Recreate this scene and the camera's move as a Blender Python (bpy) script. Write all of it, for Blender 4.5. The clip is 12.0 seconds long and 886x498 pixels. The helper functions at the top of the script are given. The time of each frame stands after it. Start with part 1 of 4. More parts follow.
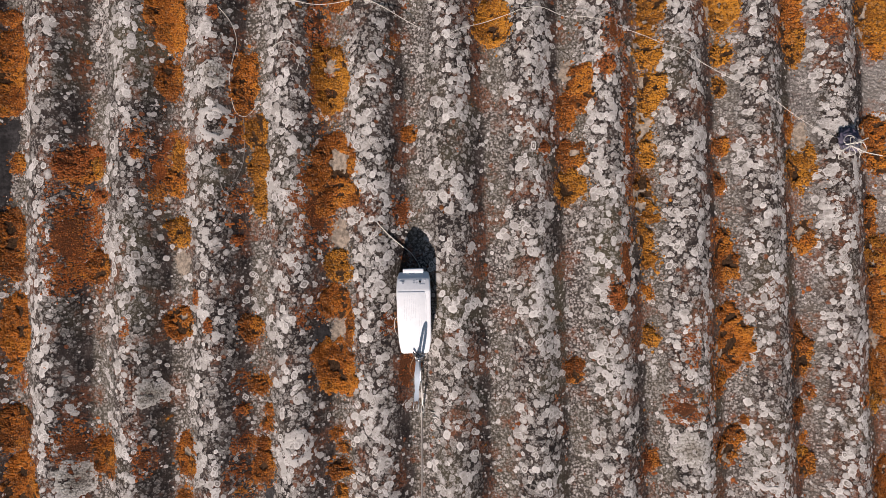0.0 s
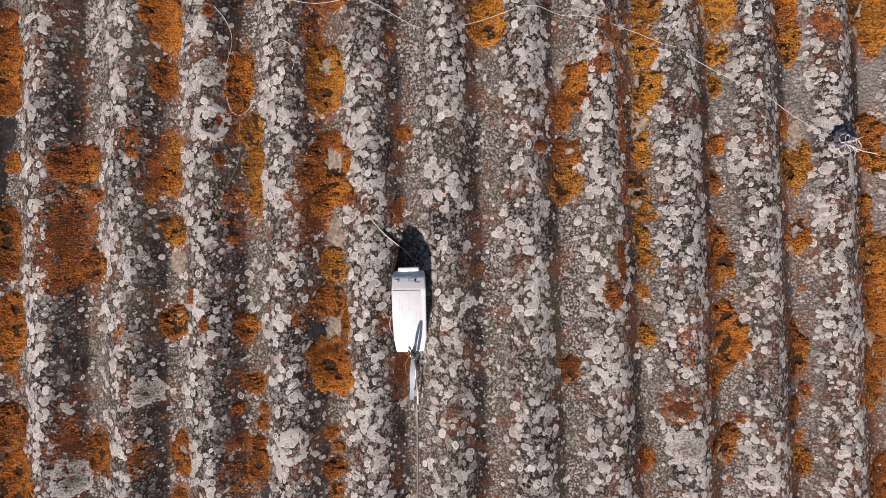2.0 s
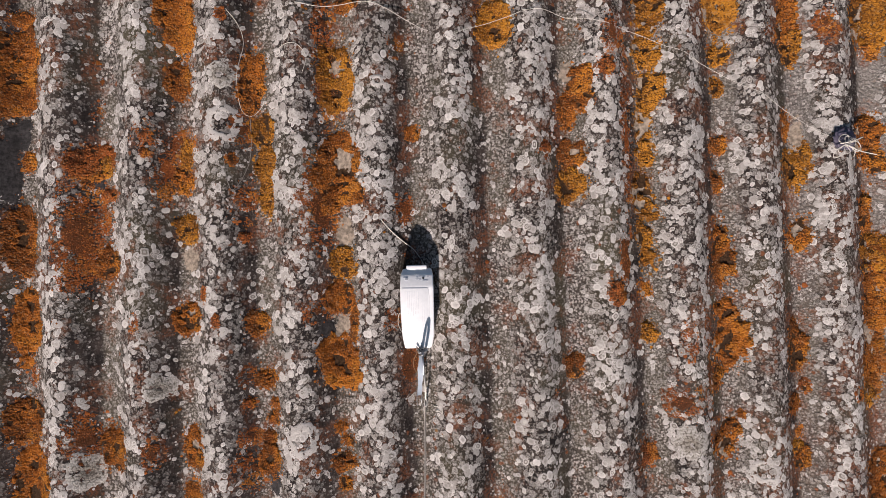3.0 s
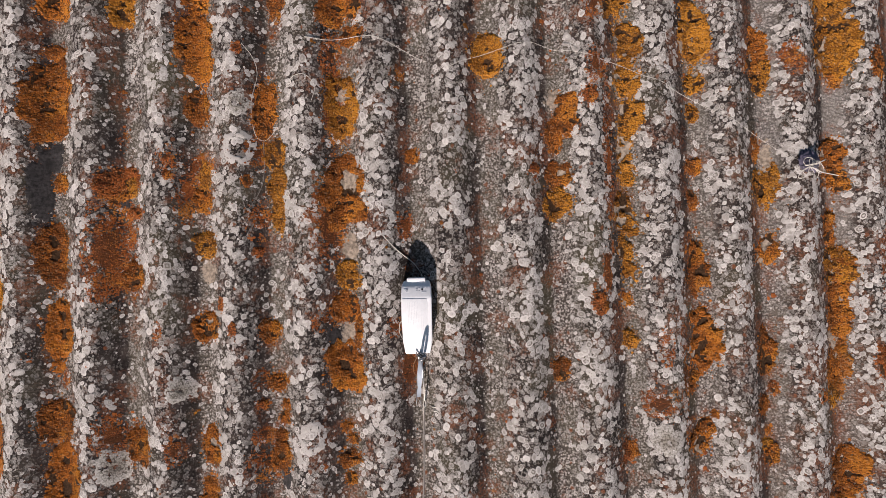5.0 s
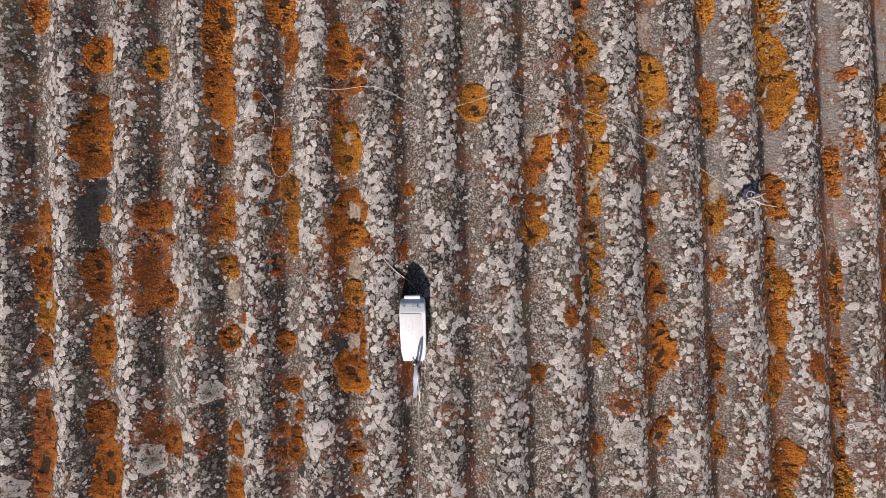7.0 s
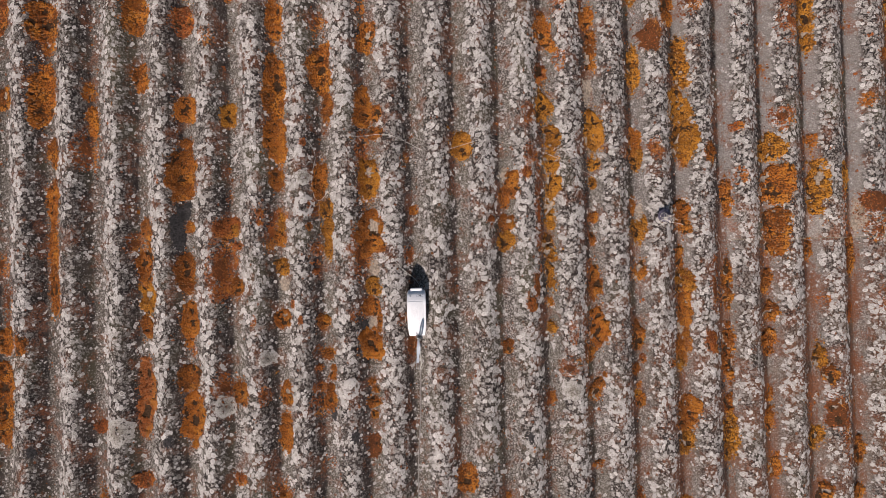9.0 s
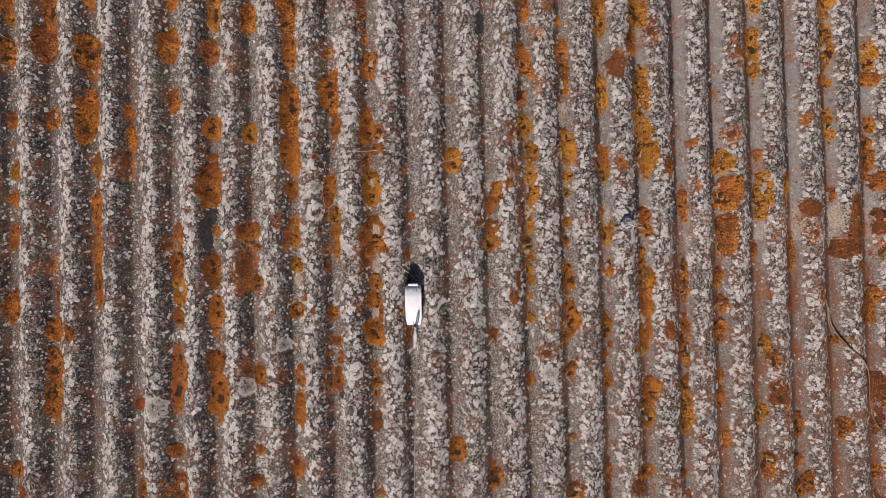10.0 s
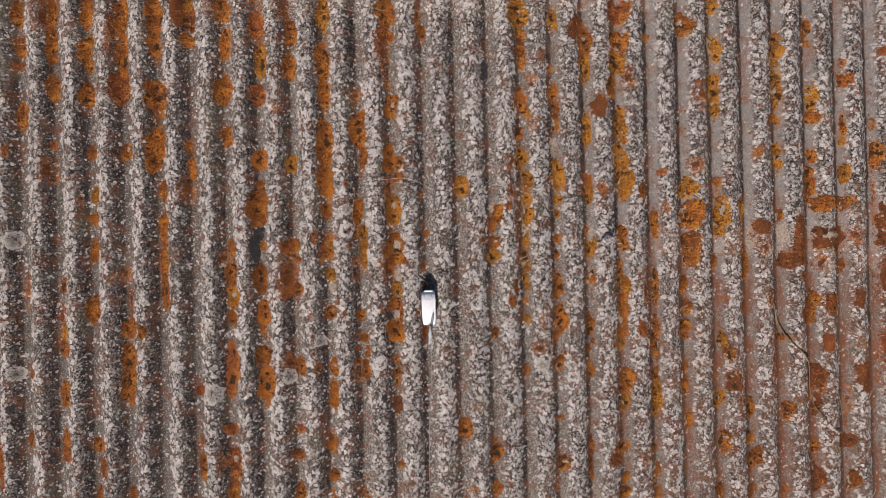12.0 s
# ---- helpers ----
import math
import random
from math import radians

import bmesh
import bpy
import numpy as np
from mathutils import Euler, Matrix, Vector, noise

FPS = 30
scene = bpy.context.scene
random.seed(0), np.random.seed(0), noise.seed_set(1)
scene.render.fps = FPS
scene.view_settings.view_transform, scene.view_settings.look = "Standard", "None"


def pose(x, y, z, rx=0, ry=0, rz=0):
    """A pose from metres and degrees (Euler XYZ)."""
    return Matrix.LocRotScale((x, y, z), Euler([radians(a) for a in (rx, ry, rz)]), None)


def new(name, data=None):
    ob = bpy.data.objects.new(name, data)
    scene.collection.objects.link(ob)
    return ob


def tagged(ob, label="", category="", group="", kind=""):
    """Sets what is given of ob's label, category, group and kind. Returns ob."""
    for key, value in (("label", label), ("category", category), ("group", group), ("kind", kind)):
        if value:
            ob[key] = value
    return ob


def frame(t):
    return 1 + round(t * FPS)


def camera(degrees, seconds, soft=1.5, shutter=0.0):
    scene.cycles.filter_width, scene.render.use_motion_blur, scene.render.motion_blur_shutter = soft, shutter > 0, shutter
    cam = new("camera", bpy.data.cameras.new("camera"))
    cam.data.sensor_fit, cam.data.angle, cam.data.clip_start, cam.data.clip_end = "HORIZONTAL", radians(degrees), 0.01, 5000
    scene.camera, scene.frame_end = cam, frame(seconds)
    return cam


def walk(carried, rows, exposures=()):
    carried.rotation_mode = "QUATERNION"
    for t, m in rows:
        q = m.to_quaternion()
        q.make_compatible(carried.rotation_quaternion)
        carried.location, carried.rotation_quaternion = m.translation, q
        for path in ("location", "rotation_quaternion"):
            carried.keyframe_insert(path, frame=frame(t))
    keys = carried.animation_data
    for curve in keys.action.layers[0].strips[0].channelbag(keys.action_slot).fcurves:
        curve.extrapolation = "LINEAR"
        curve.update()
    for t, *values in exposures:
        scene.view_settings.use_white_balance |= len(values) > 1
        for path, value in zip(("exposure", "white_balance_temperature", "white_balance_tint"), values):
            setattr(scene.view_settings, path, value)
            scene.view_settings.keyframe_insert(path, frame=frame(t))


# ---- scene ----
cam = camera(71.0, 12.0, 0.55)

# The roof rises 8 degrees towards +y; everything on it is laid out in its own plane:
# x across the waves, y up the slope, z out of the roof, with the wave troughs at z = 0.
ROOF = pose(0, 0, 4.0, 8, 0, 0)
# seconds, place over the roof's plane, turn
ROWS = [
    (0, 0.0229, -0.0344, 1.1950, 1.380, -1.544, -1.465),
    (0.5, 0.0243, -0.0440, 1.1927, 1.464, -1.580, -1.464),
    (1, 0.0307, -0.0454, 1.1915, 1.403, -1.615, -1.465),
    (1.5, 0.0343, -0.0450, 1.1910, 1.493, -1.544, -1.484),
    (2, 0.0320, -0.0392, 1.1951, 1.473, -1.521, -1.493),
    (2.5, 0.0265, -0.0385, 1.2056, 1.436, -1.518, -1.503),
    (3, 0.0182, -0.0406, 1.2184, 1.387, -1.483, -1.474),
    (5, 0.0238, -0.0188, 1.3266, 1.566, -1.382, -1.519),
    (5.5, 0.0148, -0.0106, 1.3710, 1.458, -1.503, -1.515),
    (6, 0.0169, -0.0016, 1.4173, 1.542, -1.535, -1.506),
    (6.5, 0.0260, 0.0166, 1.4677, 1.554, -1.538, -1.528),
    (7, 0.0361, 0.0280, 1.5354, 1.535, -1.454, -1.531),
    (7.2, 0.0362, 0.0257, 1.5676, 1.500, -1.460, -1.545),
    (8.8, 0.0205, 0.0487, 2.0222, 0.860, -1.860, -1.318),
    (9, 0.0214, 0.0551, 2.0859, 0.858, -1.893, -1.328),
    (9.5, 0.0199, 0.0662, 2.2480, 0.697, -2.208, -1.300),
    (10, 0.0249, 0.0473, 2.3968, 0.995, -2.169, -1.303),
    (10.5, 0.0257, 0.0535, 2.4910, 1.021, -2.173, -1.308),
    (11, 0.0114, 0.0753, 2.5911, 1.010, -2.184, -1.316),
    (11.5, -0.0048, 0.0961, 2.7108, 0.995, -2.165, -1.279),
    (12, -0.0503, 0.1328, 2.8561, 0.259, -2.422, -1.269),
]
walk(cam, [(t, ROOF @ pose(*row)) for t, *row in ROWS])

# ---- light ----
SUN_AZ, SUN_EL = radians(12), radians(29)          # towards which it casts, and its height over the roof's plane
to_sun = ROOF.to_3x3() @ Vector((-math.sin(SUN_AZ) * math.cos(SUN_EL), -math.cos(SUN_AZ) * math.cos(SUN_EL), math.sin(SUN_EL)))
world = bpy.data.worlds.new("sky")
scene.world = world
world.use_nodes = True
sky = world.node_tree.nodes.new("ShaderNodeTexSky")
sky.sky_type, sky.sun_disc = "NISHITA", False
sky.sun_elevation, sky.sun_rotation = math.asin(to_sun.z), math.atan2(to_sun.x, to_sun.y)
world.node_tree.links.new(sky.outputs[0], world.node_tree.nodes["Background"].inputs[0])
world.node_tree.nodes["Background"].inputs[1].default_value = 0.045
lamp = bpy.data.lights.new("sun", "SUN")
lamp.energy, lamp.angle, lamp.color = 4.8, radians(0.6), (1.0, 0.88, 0.835)
sun = new("sun", lamp)
sun.matrix_world = Matrix.Translation((0, 0, 12)) @ to_sun.to_track_quat("Z", "Y").to_matrix().to_4x4()
scene.view_settings.exposure = 0.55

# ---- materials ----
class Nodes:
    """A small hand for writing node materials."""

    def __init__(self, name):
        self.mat = bpy.data.materials.new(name)
        self.mat.use_nodes = True
        self.tree = self.mat.node_tree
        self.bsdf = self.tree.nodes["Principled BSDF"]
        self.pos = self.tree.nodes.new("ShaderNodeTexCoord").outputs["Object"]

    def put(self, socket, value):
        if isinstance(value, bpy.types.NodeSocket):
            self.tree.links.new(value, socket)
        elif isinstance(value, tuple) and len(value) == 3 and socket.type == "RGBA":
            socket.default_value = (*value, 1)
        else:
            socket.default_value = value

    def math(self, op, a, b=0.0, c=0.0, clamp=False):
        n = self.tree.nodes.new("ShaderNodeMath")
        n.operation, n.use_clamp = op, clamp
        for s, v in zip(n.inputs, (a, b, c)):
            self.put(s, v)
        return n.outputs[0]

    def vec(self, op, a, b=(0, 0, 0)):
        n = self.tree.nodes.new("ShaderNodeVectorMath")
        n.operation = op
        for s, v in zip(n.inputs, (a, b)):
            self.put(s, v)
        return n.outputs[0]

    def axis(self, k, v=None):
        n = self.tree.nodes.new("ShaderNodeSeparateXYZ")
        self.put(n.inputs[0], v or self.pos)
        return n.outputs[k]

    def noise(self, scale, detail=2.0, rough=0.5, pos=None, colour=False):
        n = self.tree.nodes.new("ShaderNodeTexNoise")
        self.put(n.inputs["Vector"], pos or self.pos)
        n.inputs["Scale"].default_value, n.inputs["Detail"].default_value, n.inputs["Roughness"].default_value = scale, detail, rough
        return n.outputs["Color" if colour else "Fac"]

    def cells(self, scale, pos=None, feature="F1"):
        n = self.tree.nodes.new("ShaderNodeTexVoronoi")
        n.feature = feature
        self.put(n.inputs["Vector"], pos or self.pos)
        n.inputs["Scale"].default_value = scale
        return n.outputs["Distance"], n.outputs.get("Color")

    def ramp(self, v, lo, hi, smooth=True):
        n = self.tree.nodes.new("ShaderNodeMapRange")
        n.interpolation_type = "SMOOTHSTEP" if smooth else "LINEAR"
        for s, x in zip(n.inputs, (v, lo, hi, 0.0, 1.0)):
            self.put(s, x)
        return n.outputs[0]

    def mix(self, f, a, b):
        n = self.tree.nodes.new("ShaderNodeMix")
        n.data_type = "RGBA"
        self.put(n.inputs[0], f), self.put(n.inputs[6], a), self.put(n.inputs[7], b)
        return n.outputs[2]

    def bump(self, height, strength=1.0, distance=0.001):
        n = self.tree.nodes.new("ShaderNodeBump")
        n.inputs["Strength"].default_value, n.inputs["Distance"].default_value = strength, distance
        self.put(n.inputs["Height"], height)
        self.put(self.bsdf.inputs["Normal"], n.outputs[0])

    def done(self, colour, rough=0.8, metal=0.0, spec=0.3):
        self.put(self.bsdf.inputs["Base Color"], colour)
        self.put(self.bsdf.inputs["Roughness"], rough)
        self.bsdf.inputs["Metallic"].default_value = metal
        self.bsdf.inputs["Specular IOR Level"].default_value = spec
        return self.mat


def cement_material():
    """Weathered fibre cement: grainy grey crust where water runs, bare flanks with shade in their colour, small pale
    lichens.
    """
    n = Nodes("weathered_fibre_cement")
    wobble = n.vec("ADD", n.pos, n.vec("MULTIPLY", n.vec("SUBTRACT", n.noise(110, 2, 0.6, colour=True), (0.5, 0.5, 0.5)), (0.009, 0.009, 0.009)))
    broad = n.noise(4.5, 3, 0.6)
    patchy = n.noise(26, 4, 0.65)
    grain = n.noise(210, 2, 0.62)
    grit = n.noise(600, 2, 0.6)
    phase = n.math("FRACT", n.math("ADD", n.math("DIVIDE", n.axis(0), 0.15), n.math("MULTIPLY", n.math("SUBTRACT", n.noise(17, 3, 0.6), 0.5), 0.16)))
    run = n.math("MAXIMUM", n.ramp(phase, 0.30, 0.15), n.ramp(phase, 0.89, 0.96))     # where water runs
    grown = n.math("MULTIPLY", n.ramp(phase, 0.10, 0.30), n.ramp(phase, 0.85, 0.66))  # where rosettes like to grow
    base = n.mix(n.ramp(patchy, 0.35, 0.7), (0.019, 0.015, 0.0145), (0.066, 0.051, 0.045))
    base = n.mix(n.math("MULTIPLY", n.ramp(broad, 0.48, 0.72), 0.8), base, (0.085, 0.074, 0.048))
    east = n.math("MULTIPLY", n.ramp(n.axis(0), -0.35, 0.15), 0.17)
    bare = n.math("MULTIPLY", n.ramp(n.math("SUBTRACT", phase, east), 0.54, 0.66), n.ramp(phase, 0.98, 0.92))     # little grows on this flank; its shade is also put into the colour
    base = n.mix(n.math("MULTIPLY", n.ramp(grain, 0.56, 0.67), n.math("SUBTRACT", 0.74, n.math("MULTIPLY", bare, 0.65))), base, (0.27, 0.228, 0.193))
    pebble, grainy = n.cells(210, n.vec("ADD", n.pos, n.vec("MULTIPLY", n.noise(300, 1, 0.5, colour=True), (0.004, 0.004, 0.004))))
    crust = n.mix(n.axis(0, grainy), (0.19, 0.169, 0.150), (0.54, 0.492, 0.452))
    crust = n.mix(n.math("MAXIMUM", n.ramp(pebble, 0.36, 0.58), n.ramp(grain, 0.43, 0.34)), crust, (0.064, 0.052, 0.045))
    crust = n.mix(n.math("MULTIPLY", n.ramp(broad, 0.62, 0.42), 0.45), crust, (0.13, 0.115, 0.085))
    crust = n.mix(n.math("MULTIPLY", n.ramp(n.axis(0), 0.35, 1.1), n.math("ADD", 0.25, n.math("MULTIPLY", n.ramp(n.axis(1), -0.25, 0.25), 0.38))), crust, n.mix(patchy, (0.20, 0.178, 0.165), (0.33, 0.296, 0.276)))      # smooth and pale towards that gable
    colour = n.mix(n.math("MULTIPLY", n.math("MULTIPLY", run, n.ramp(patchy, 0.18, 0.42)), n.math("ADD", 0.5, n.math("MULTIPLY", n.ramp(n.axis(0), -1.2, -0.5), 0.5))), base, crust)
    damp = n.math("MULTIPLY", n.ramp(n.axis(0), 2.6, 2.0), n.math("MULTIPLY", n.ramp(n.axis(1), -1.7, -1.1), n.ramp(broad, 0.25, 0.45)))      # a rusty stretch by that gable
    # rust washed down the troughs towards the east gable
    washed = n.math("MULTIPLY", n.math("MAXIMUM", n.ramp(phase, 0.16, 0.03), n.ramp(phase, 0.80, 0.90)), n.math("MULTIPLY", n.math("MULTIPLY", n.ramp(n.axis(0), 0.5, 1.5), damp), n.ramp(n.axis(1), 0.28, 0.02)))
    colour = n.mix(n.math("MULTIPLY", washed, n.ramp(n.noise(12, 4, 0.7, n.vec("MULTIPLY", n.pos, (1.0, 0.45, 1.0))), 0.42, 0.58)), colour, n.mix(grain, (0.07, 0.028, 0.016), (0.26, 0.105, 0.055)))
    height = n.math("SUBTRACT", n.math("MULTIPLY", grain, 1.0), n.math("MULTIPLY", pebble, n.math("MULTIPLY", run, 1.3)))
    for k, (scale, lo, hi, much, need) in enumerate(((190, 0.30, 0.52, 0.45, 0.54), (105, 0.25, 0.55, 0.6, 0.60), (62, 0.20, 0.52, 0.7, 0.66))):
        p = n.vec("ADD", wobble, (0.37 * k, 0.11 * k, 0.23 * k))
        dist, cell = n.cells(scale, p)
        red, green = n.axis(0, cell), n.axis(1, cell)
        field = n.math("ADD", n.math("MULTIPLY", n.noise(9 + 7 * k, 2, 0.5, n.vec("ADD", n.pos, (3.1 * k, 1.7, 0.4))), 1.6), -0.5)
        grow = n.math("MULTIPLY", n.math("ADD", red, field), n.math("ADD", 0.30 + (0.42, 0.12, 0)[k], n.math("MULTIPLY", grown, 0.75 - (0.42, 0.12, 0)[k])))
        radius = n.math("ADD", lo, n.math("MULTIPLY", green, hi - lo))
        inside = n.math("MULTIPLY", n.ramp(dist, n.math("ADD", radius, 0.025), n.math("SUBTRACT", radius, 0.025)), n.ramp(grow, need - 0.06, need))
        rim = n.ramp(n.math("DIVIDE", dist, radius), 0.25, 0.95)
        white = n.mix(rim, (0.32, 0.29, 0.265), (0.56, 0.525, 0.495))
        white = n.mix(n.math("MULTIPLY", n.axis(2, cell), 0.7), white, (0.44, 0.40, 0.37))
        white = n.mix(n.ramp(n.noise(420, 2, 0.6, p), 0.62, 0.45), (0.20, 0.185, 0.165), white)
        colour = n.mix(n.math("MULTIPLY", n.math("MULTIPLY", inside, much), n.math("SUBTRACT", 1.0, n.math("MULTIPLY", bare, 0.4))), colour, white)
        height = n.math("ADD", height, n.math("MULTIPLY", inside, n.math("ADD", 0.4, n.math("MULTIPLY", rim, 0.5))))
    film = n.math("MULTIPLY", n.math("MULTIPLY", n.math("MULTIPLY", n.ramp(n.axis(0), 0.4, 1.4), damp), n.ramp(n.axis(1), 0.30, -0.25)), n.ramp(n.noise(9, 4, 0.7, n.vec("ADD", n.pos, (2.0, 7.0, 0.0))), 0.36, 0.60))
    colour = n.mix(n.math("MULTIPLY", film, 0.36), colour, (0.17, 0.095, 0.058))
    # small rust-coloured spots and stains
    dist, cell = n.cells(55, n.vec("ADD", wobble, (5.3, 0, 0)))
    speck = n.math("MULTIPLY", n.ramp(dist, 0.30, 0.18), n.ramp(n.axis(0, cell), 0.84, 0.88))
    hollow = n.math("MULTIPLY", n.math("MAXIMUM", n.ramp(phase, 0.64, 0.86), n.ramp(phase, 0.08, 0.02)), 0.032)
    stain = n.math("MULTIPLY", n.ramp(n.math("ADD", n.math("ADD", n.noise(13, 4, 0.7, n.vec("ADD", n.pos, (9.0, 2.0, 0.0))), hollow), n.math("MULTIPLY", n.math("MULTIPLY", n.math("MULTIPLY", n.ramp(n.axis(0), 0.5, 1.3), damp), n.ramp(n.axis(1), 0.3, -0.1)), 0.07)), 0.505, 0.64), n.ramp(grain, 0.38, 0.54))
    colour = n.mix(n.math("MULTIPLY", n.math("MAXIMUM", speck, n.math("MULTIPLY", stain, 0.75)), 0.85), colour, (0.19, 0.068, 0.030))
    n.bump(n.math("ADD", height, n.math("MULTIPLY", grit, 0.4)), 1.0, 0.0014)
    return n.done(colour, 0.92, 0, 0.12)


def rosette_material():
    """Chalky white to grey thalli with a paler rim."""
    n = Nodes("pale_rosette_lichen")
    lot = n.tree.nodes.new("ShaderNodeNewGeometry").outputs["Random Per Island"]
    rim = n.tree.nodes.new("ShaderNodeAttribute")
    rim.attribute_name = "rim"
    edge = n.ramp(rim.outputs["Fac"], 0.15, 0.95)
    lobes, cell = n.cells(330, n.vec("ADD", n.pos, n.vec("MULTIPLY", n.noise(210, 1, 0.5, colour=True), (0.004, 0.004, 0.004))))
    pale = n.mix(lot, (0.655, 0.617, 0.588), (0.33, 0.302, 0.28))
    middle = n.mix(n.math("FRACT", n.math("MULTIPLY", lot, 7.3)), (0.57, 0.532, 0.502), (0.27, 0.244, 0.224))
    colour = n.mix(edge, middle, pale)
    ring = n.math("MULTIPLY", n.ramp(rim.outputs["Fac"], 0.22, 0.42), n.ramp(rim.outputs["Fac"], 0.74, 0.56))
    colour = n.mix(n.math("MULTIPLY", ring, n.ramp(n.math("FRACT", n.math("MULTIPLY", lot, 13.7)), 0.62, 0.92)), colour, (0.17, 0.15, 0.13))
    colour = n.mix(n.ramp(n.noise(380, 3, 0.7), 0.56, 0.70), colour, (0.19, 0.172, 0.15))
    colour = n.mix(n.math("MULTIPLY", n.ramp(n.noise(30, 3, 0.6), 0.50, 0.64), n.math("ADD", 0.15, n.math("MULTIPLY", n.ramp(n.axis(0), 0.1, 0.6), 0.12))), colour, (0.205, 0.185, 0.165))
    n.bump(n.math("ADD", n.math("SUBTRACT", 1.0, lobes), n.math("MULTIPLY", n.noise(500, 2, 0.6), 0.6)), 0.4, 0.0008)
    return n.done(colour, 0.93, 0, 0.1)


def disc_material():
    """An old grey thallus: pale lobed margin, brownish cracked middle."""
    n = Nodes("grey_disc_lichen")
    rim = n.tree.nodes.new("ShaderNodeAttribute")
    rim.attribute_name = "rim"
    out = n.math("ADD", rim.outputs["Fac"], n.math("MULTIPLY", n.math("SUBTRACT", n.noise(120, 3, 0.6), 0.5), 0.5))
    crack, cell = n.cells(260, n.vec("ADD", n.pos, n.vec("MULTIPLY", n.noise(180, 2, 0.6, colour=True), (0.005, 0.005, 0.005))))
    colour = n.mix(n.ramp(out, 0.12, 0.70), (0.24, 0.213, 0.18), (0.47, 0.44, 0.405))
    colour = n.mix(n.math("MULTIPLY", n.axis(0, cell), 0.45), colour, (0.27, 0.247, 0.215))
    colour = n.mix(n.math("MULTIPLY", n.ramp(crack, 0.50, 0.70), n.ramp(out, 1.1, 0.4)), colour, (0.13, 0.112, 0.094))
    n.bump(n.math("ADD", n.math("SUBTRACT", 1.0, crack), n.noise(320, 2, 0.6)), 0.7, 0.0012)
    return n.done(colour, 0.95, 0, 0.1)


def orange_material(name, deep, pale, fleck):
    """Granular crusts of orange wall lichen, each granule a little different."""
    n = Nodes(name)
    info = n.tree.nodes.new("ShaderNodeObjectInfo").outputs["Random"]
    lot = n.tree.nodes.new("ShaderNodeNewGeometry").outputs["Random Per Island"]
    soft = n.noise(21, 4, 0.65)
    tone = n.math("ADD", n.math("MULTIPLY", info, 0.22), n.math("ADD", n.math("MULTIPLY", soft, 0.85), n.math("ADD", n.math("MULTIPLY", lot, 0.28), n.math("MULTIPLY", n.math("SUBTRACT", n.noise(230, 2, 0.6), 0.5), 0.6))))
    age = n.tree.nodes.new("ShaderNodeAttribute")
    age.attribute_name = "young"
    young = age.outputs["Fac"]
    tone = n.math("ADD", tone, n.math("MULTIPLY", young, 0.30))
    colour = n.mix(n.ramp(tone, 0.50, 1.10), deep, pale)
    colour = n.mix(n.math("MULTIPLY", n.ramp(young, 0.5, 0.95), 0.4), colour, (0.50, 0.215, 0.028))
    colour = n.mix(n.math("MULTIPLY", n.ramp(n.noise(85, 4, 0.7), 0.54, 0.66), fleck), colour, (0.050, 0.028, 0.016))
    colour = n.mix(n.math("MULTIPLY", n.ramp(n.noise(34, 5, 0.7, n.vec("ADD", n.pos, (4.4, 0.7, 2.0))), 0.56, 0.68), fleck * 0.75), colour, (0.075, 0.040, 0.022))
    colour = n.mix(n.math("MULTIPLY", n.ramp(n.math("FRACT", n.math("MULTIPLY", lot, 17.3)), 0.88, 0.93), 0.35), colour, (0.36, 0.24, 0.13))
    colour = n.mix(n.math("MULTIPLY", n.ramp(n.math("FRACT", n.math("MULTIPLY", lot, 29.1)), 0.85, 0.90), 0.65), colour, (0.045, 0.024, 0.014))
    n.bump(n.math("ADD", n.noise(320, 2, 0.6), n.math("MULTIPLY", n.noise(650, 2, 0.6), 0.5)), 0.9, 0.0016)
    return n.done(colour, 0.9, 0, 0.08)


def plain(name, colour, rough=0.6, metal=0.0, spread=0.12, scale=60, spec=0.4, bump=0.0):
    n = Nodes(name)
    dark = tuple(c * (1 - spread) for c in colour)
    light = tuple(min(1, c * (1 + spread)) for c in colour)
    tint = n.mix(n.ramp(n.noise(scale, 4, 0.6), 0.3, 0.7), dark, light)
    tint = n.mix(n.ramp(n.noise(scale / 9, 2, 0.5), 0.55, 0.8), tint, dark)
    if bump:
        n.bump(n.noise(scale * 4, 3, 0.6), 0.6, bump)
    return n.done(tint, rough, metal, spec)


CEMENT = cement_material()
ROSETTE = rosette_material()
RUST = orange_material("rust_lichen_crust", (0.140, 0.043, 0.017), (0.385, 0.118, 0.030), 0.45)
ORANGE = orange_material("orange_wall_lichen", (0.165, 0.053, 0.014), (0.435, 0.148, 0.024), 0.6)
YELLOW = orange_material("golden_wall_lichen", (0.185, 0.070, 0.013), (0.49, 0.212, 0.028), 0.7)
# Dead moss in the hollows; their shade is part of this dark colour.
DEAD = plain("dead_moss_and_shade", (0.050, 0.028, 0.015), 0.95, 0, 0.5, 220, 0.1, 0.003)
# Sunlight along the sheets' lower edges is held in this paler colour.
EDGE = plain("pale_lit_edge", (0.15, 0.125, 0.095), 0.9, 0, 0.4, 90, 0.1, 0.001)
TAN = plain("bare_tan_patch", (0.29, 0.235, 0.185), 0.9, 0, 0.45, 130, 0.1, 0.001)
ALGAE = plain("black_algae_crust", (0.046, 0.042, 0.042), 0.9, 0, 0.5, 150, 0.1, 0.001)
WHITE = plain("white_plastic_foam", (0.88, 0.88, 0.89), 0.45, 0, 0.03, 120)
DISC = disc_material()
FAINT = plain("faint_print", (0.76, 0.77, 0.79), 0.6, 0, 0.05)
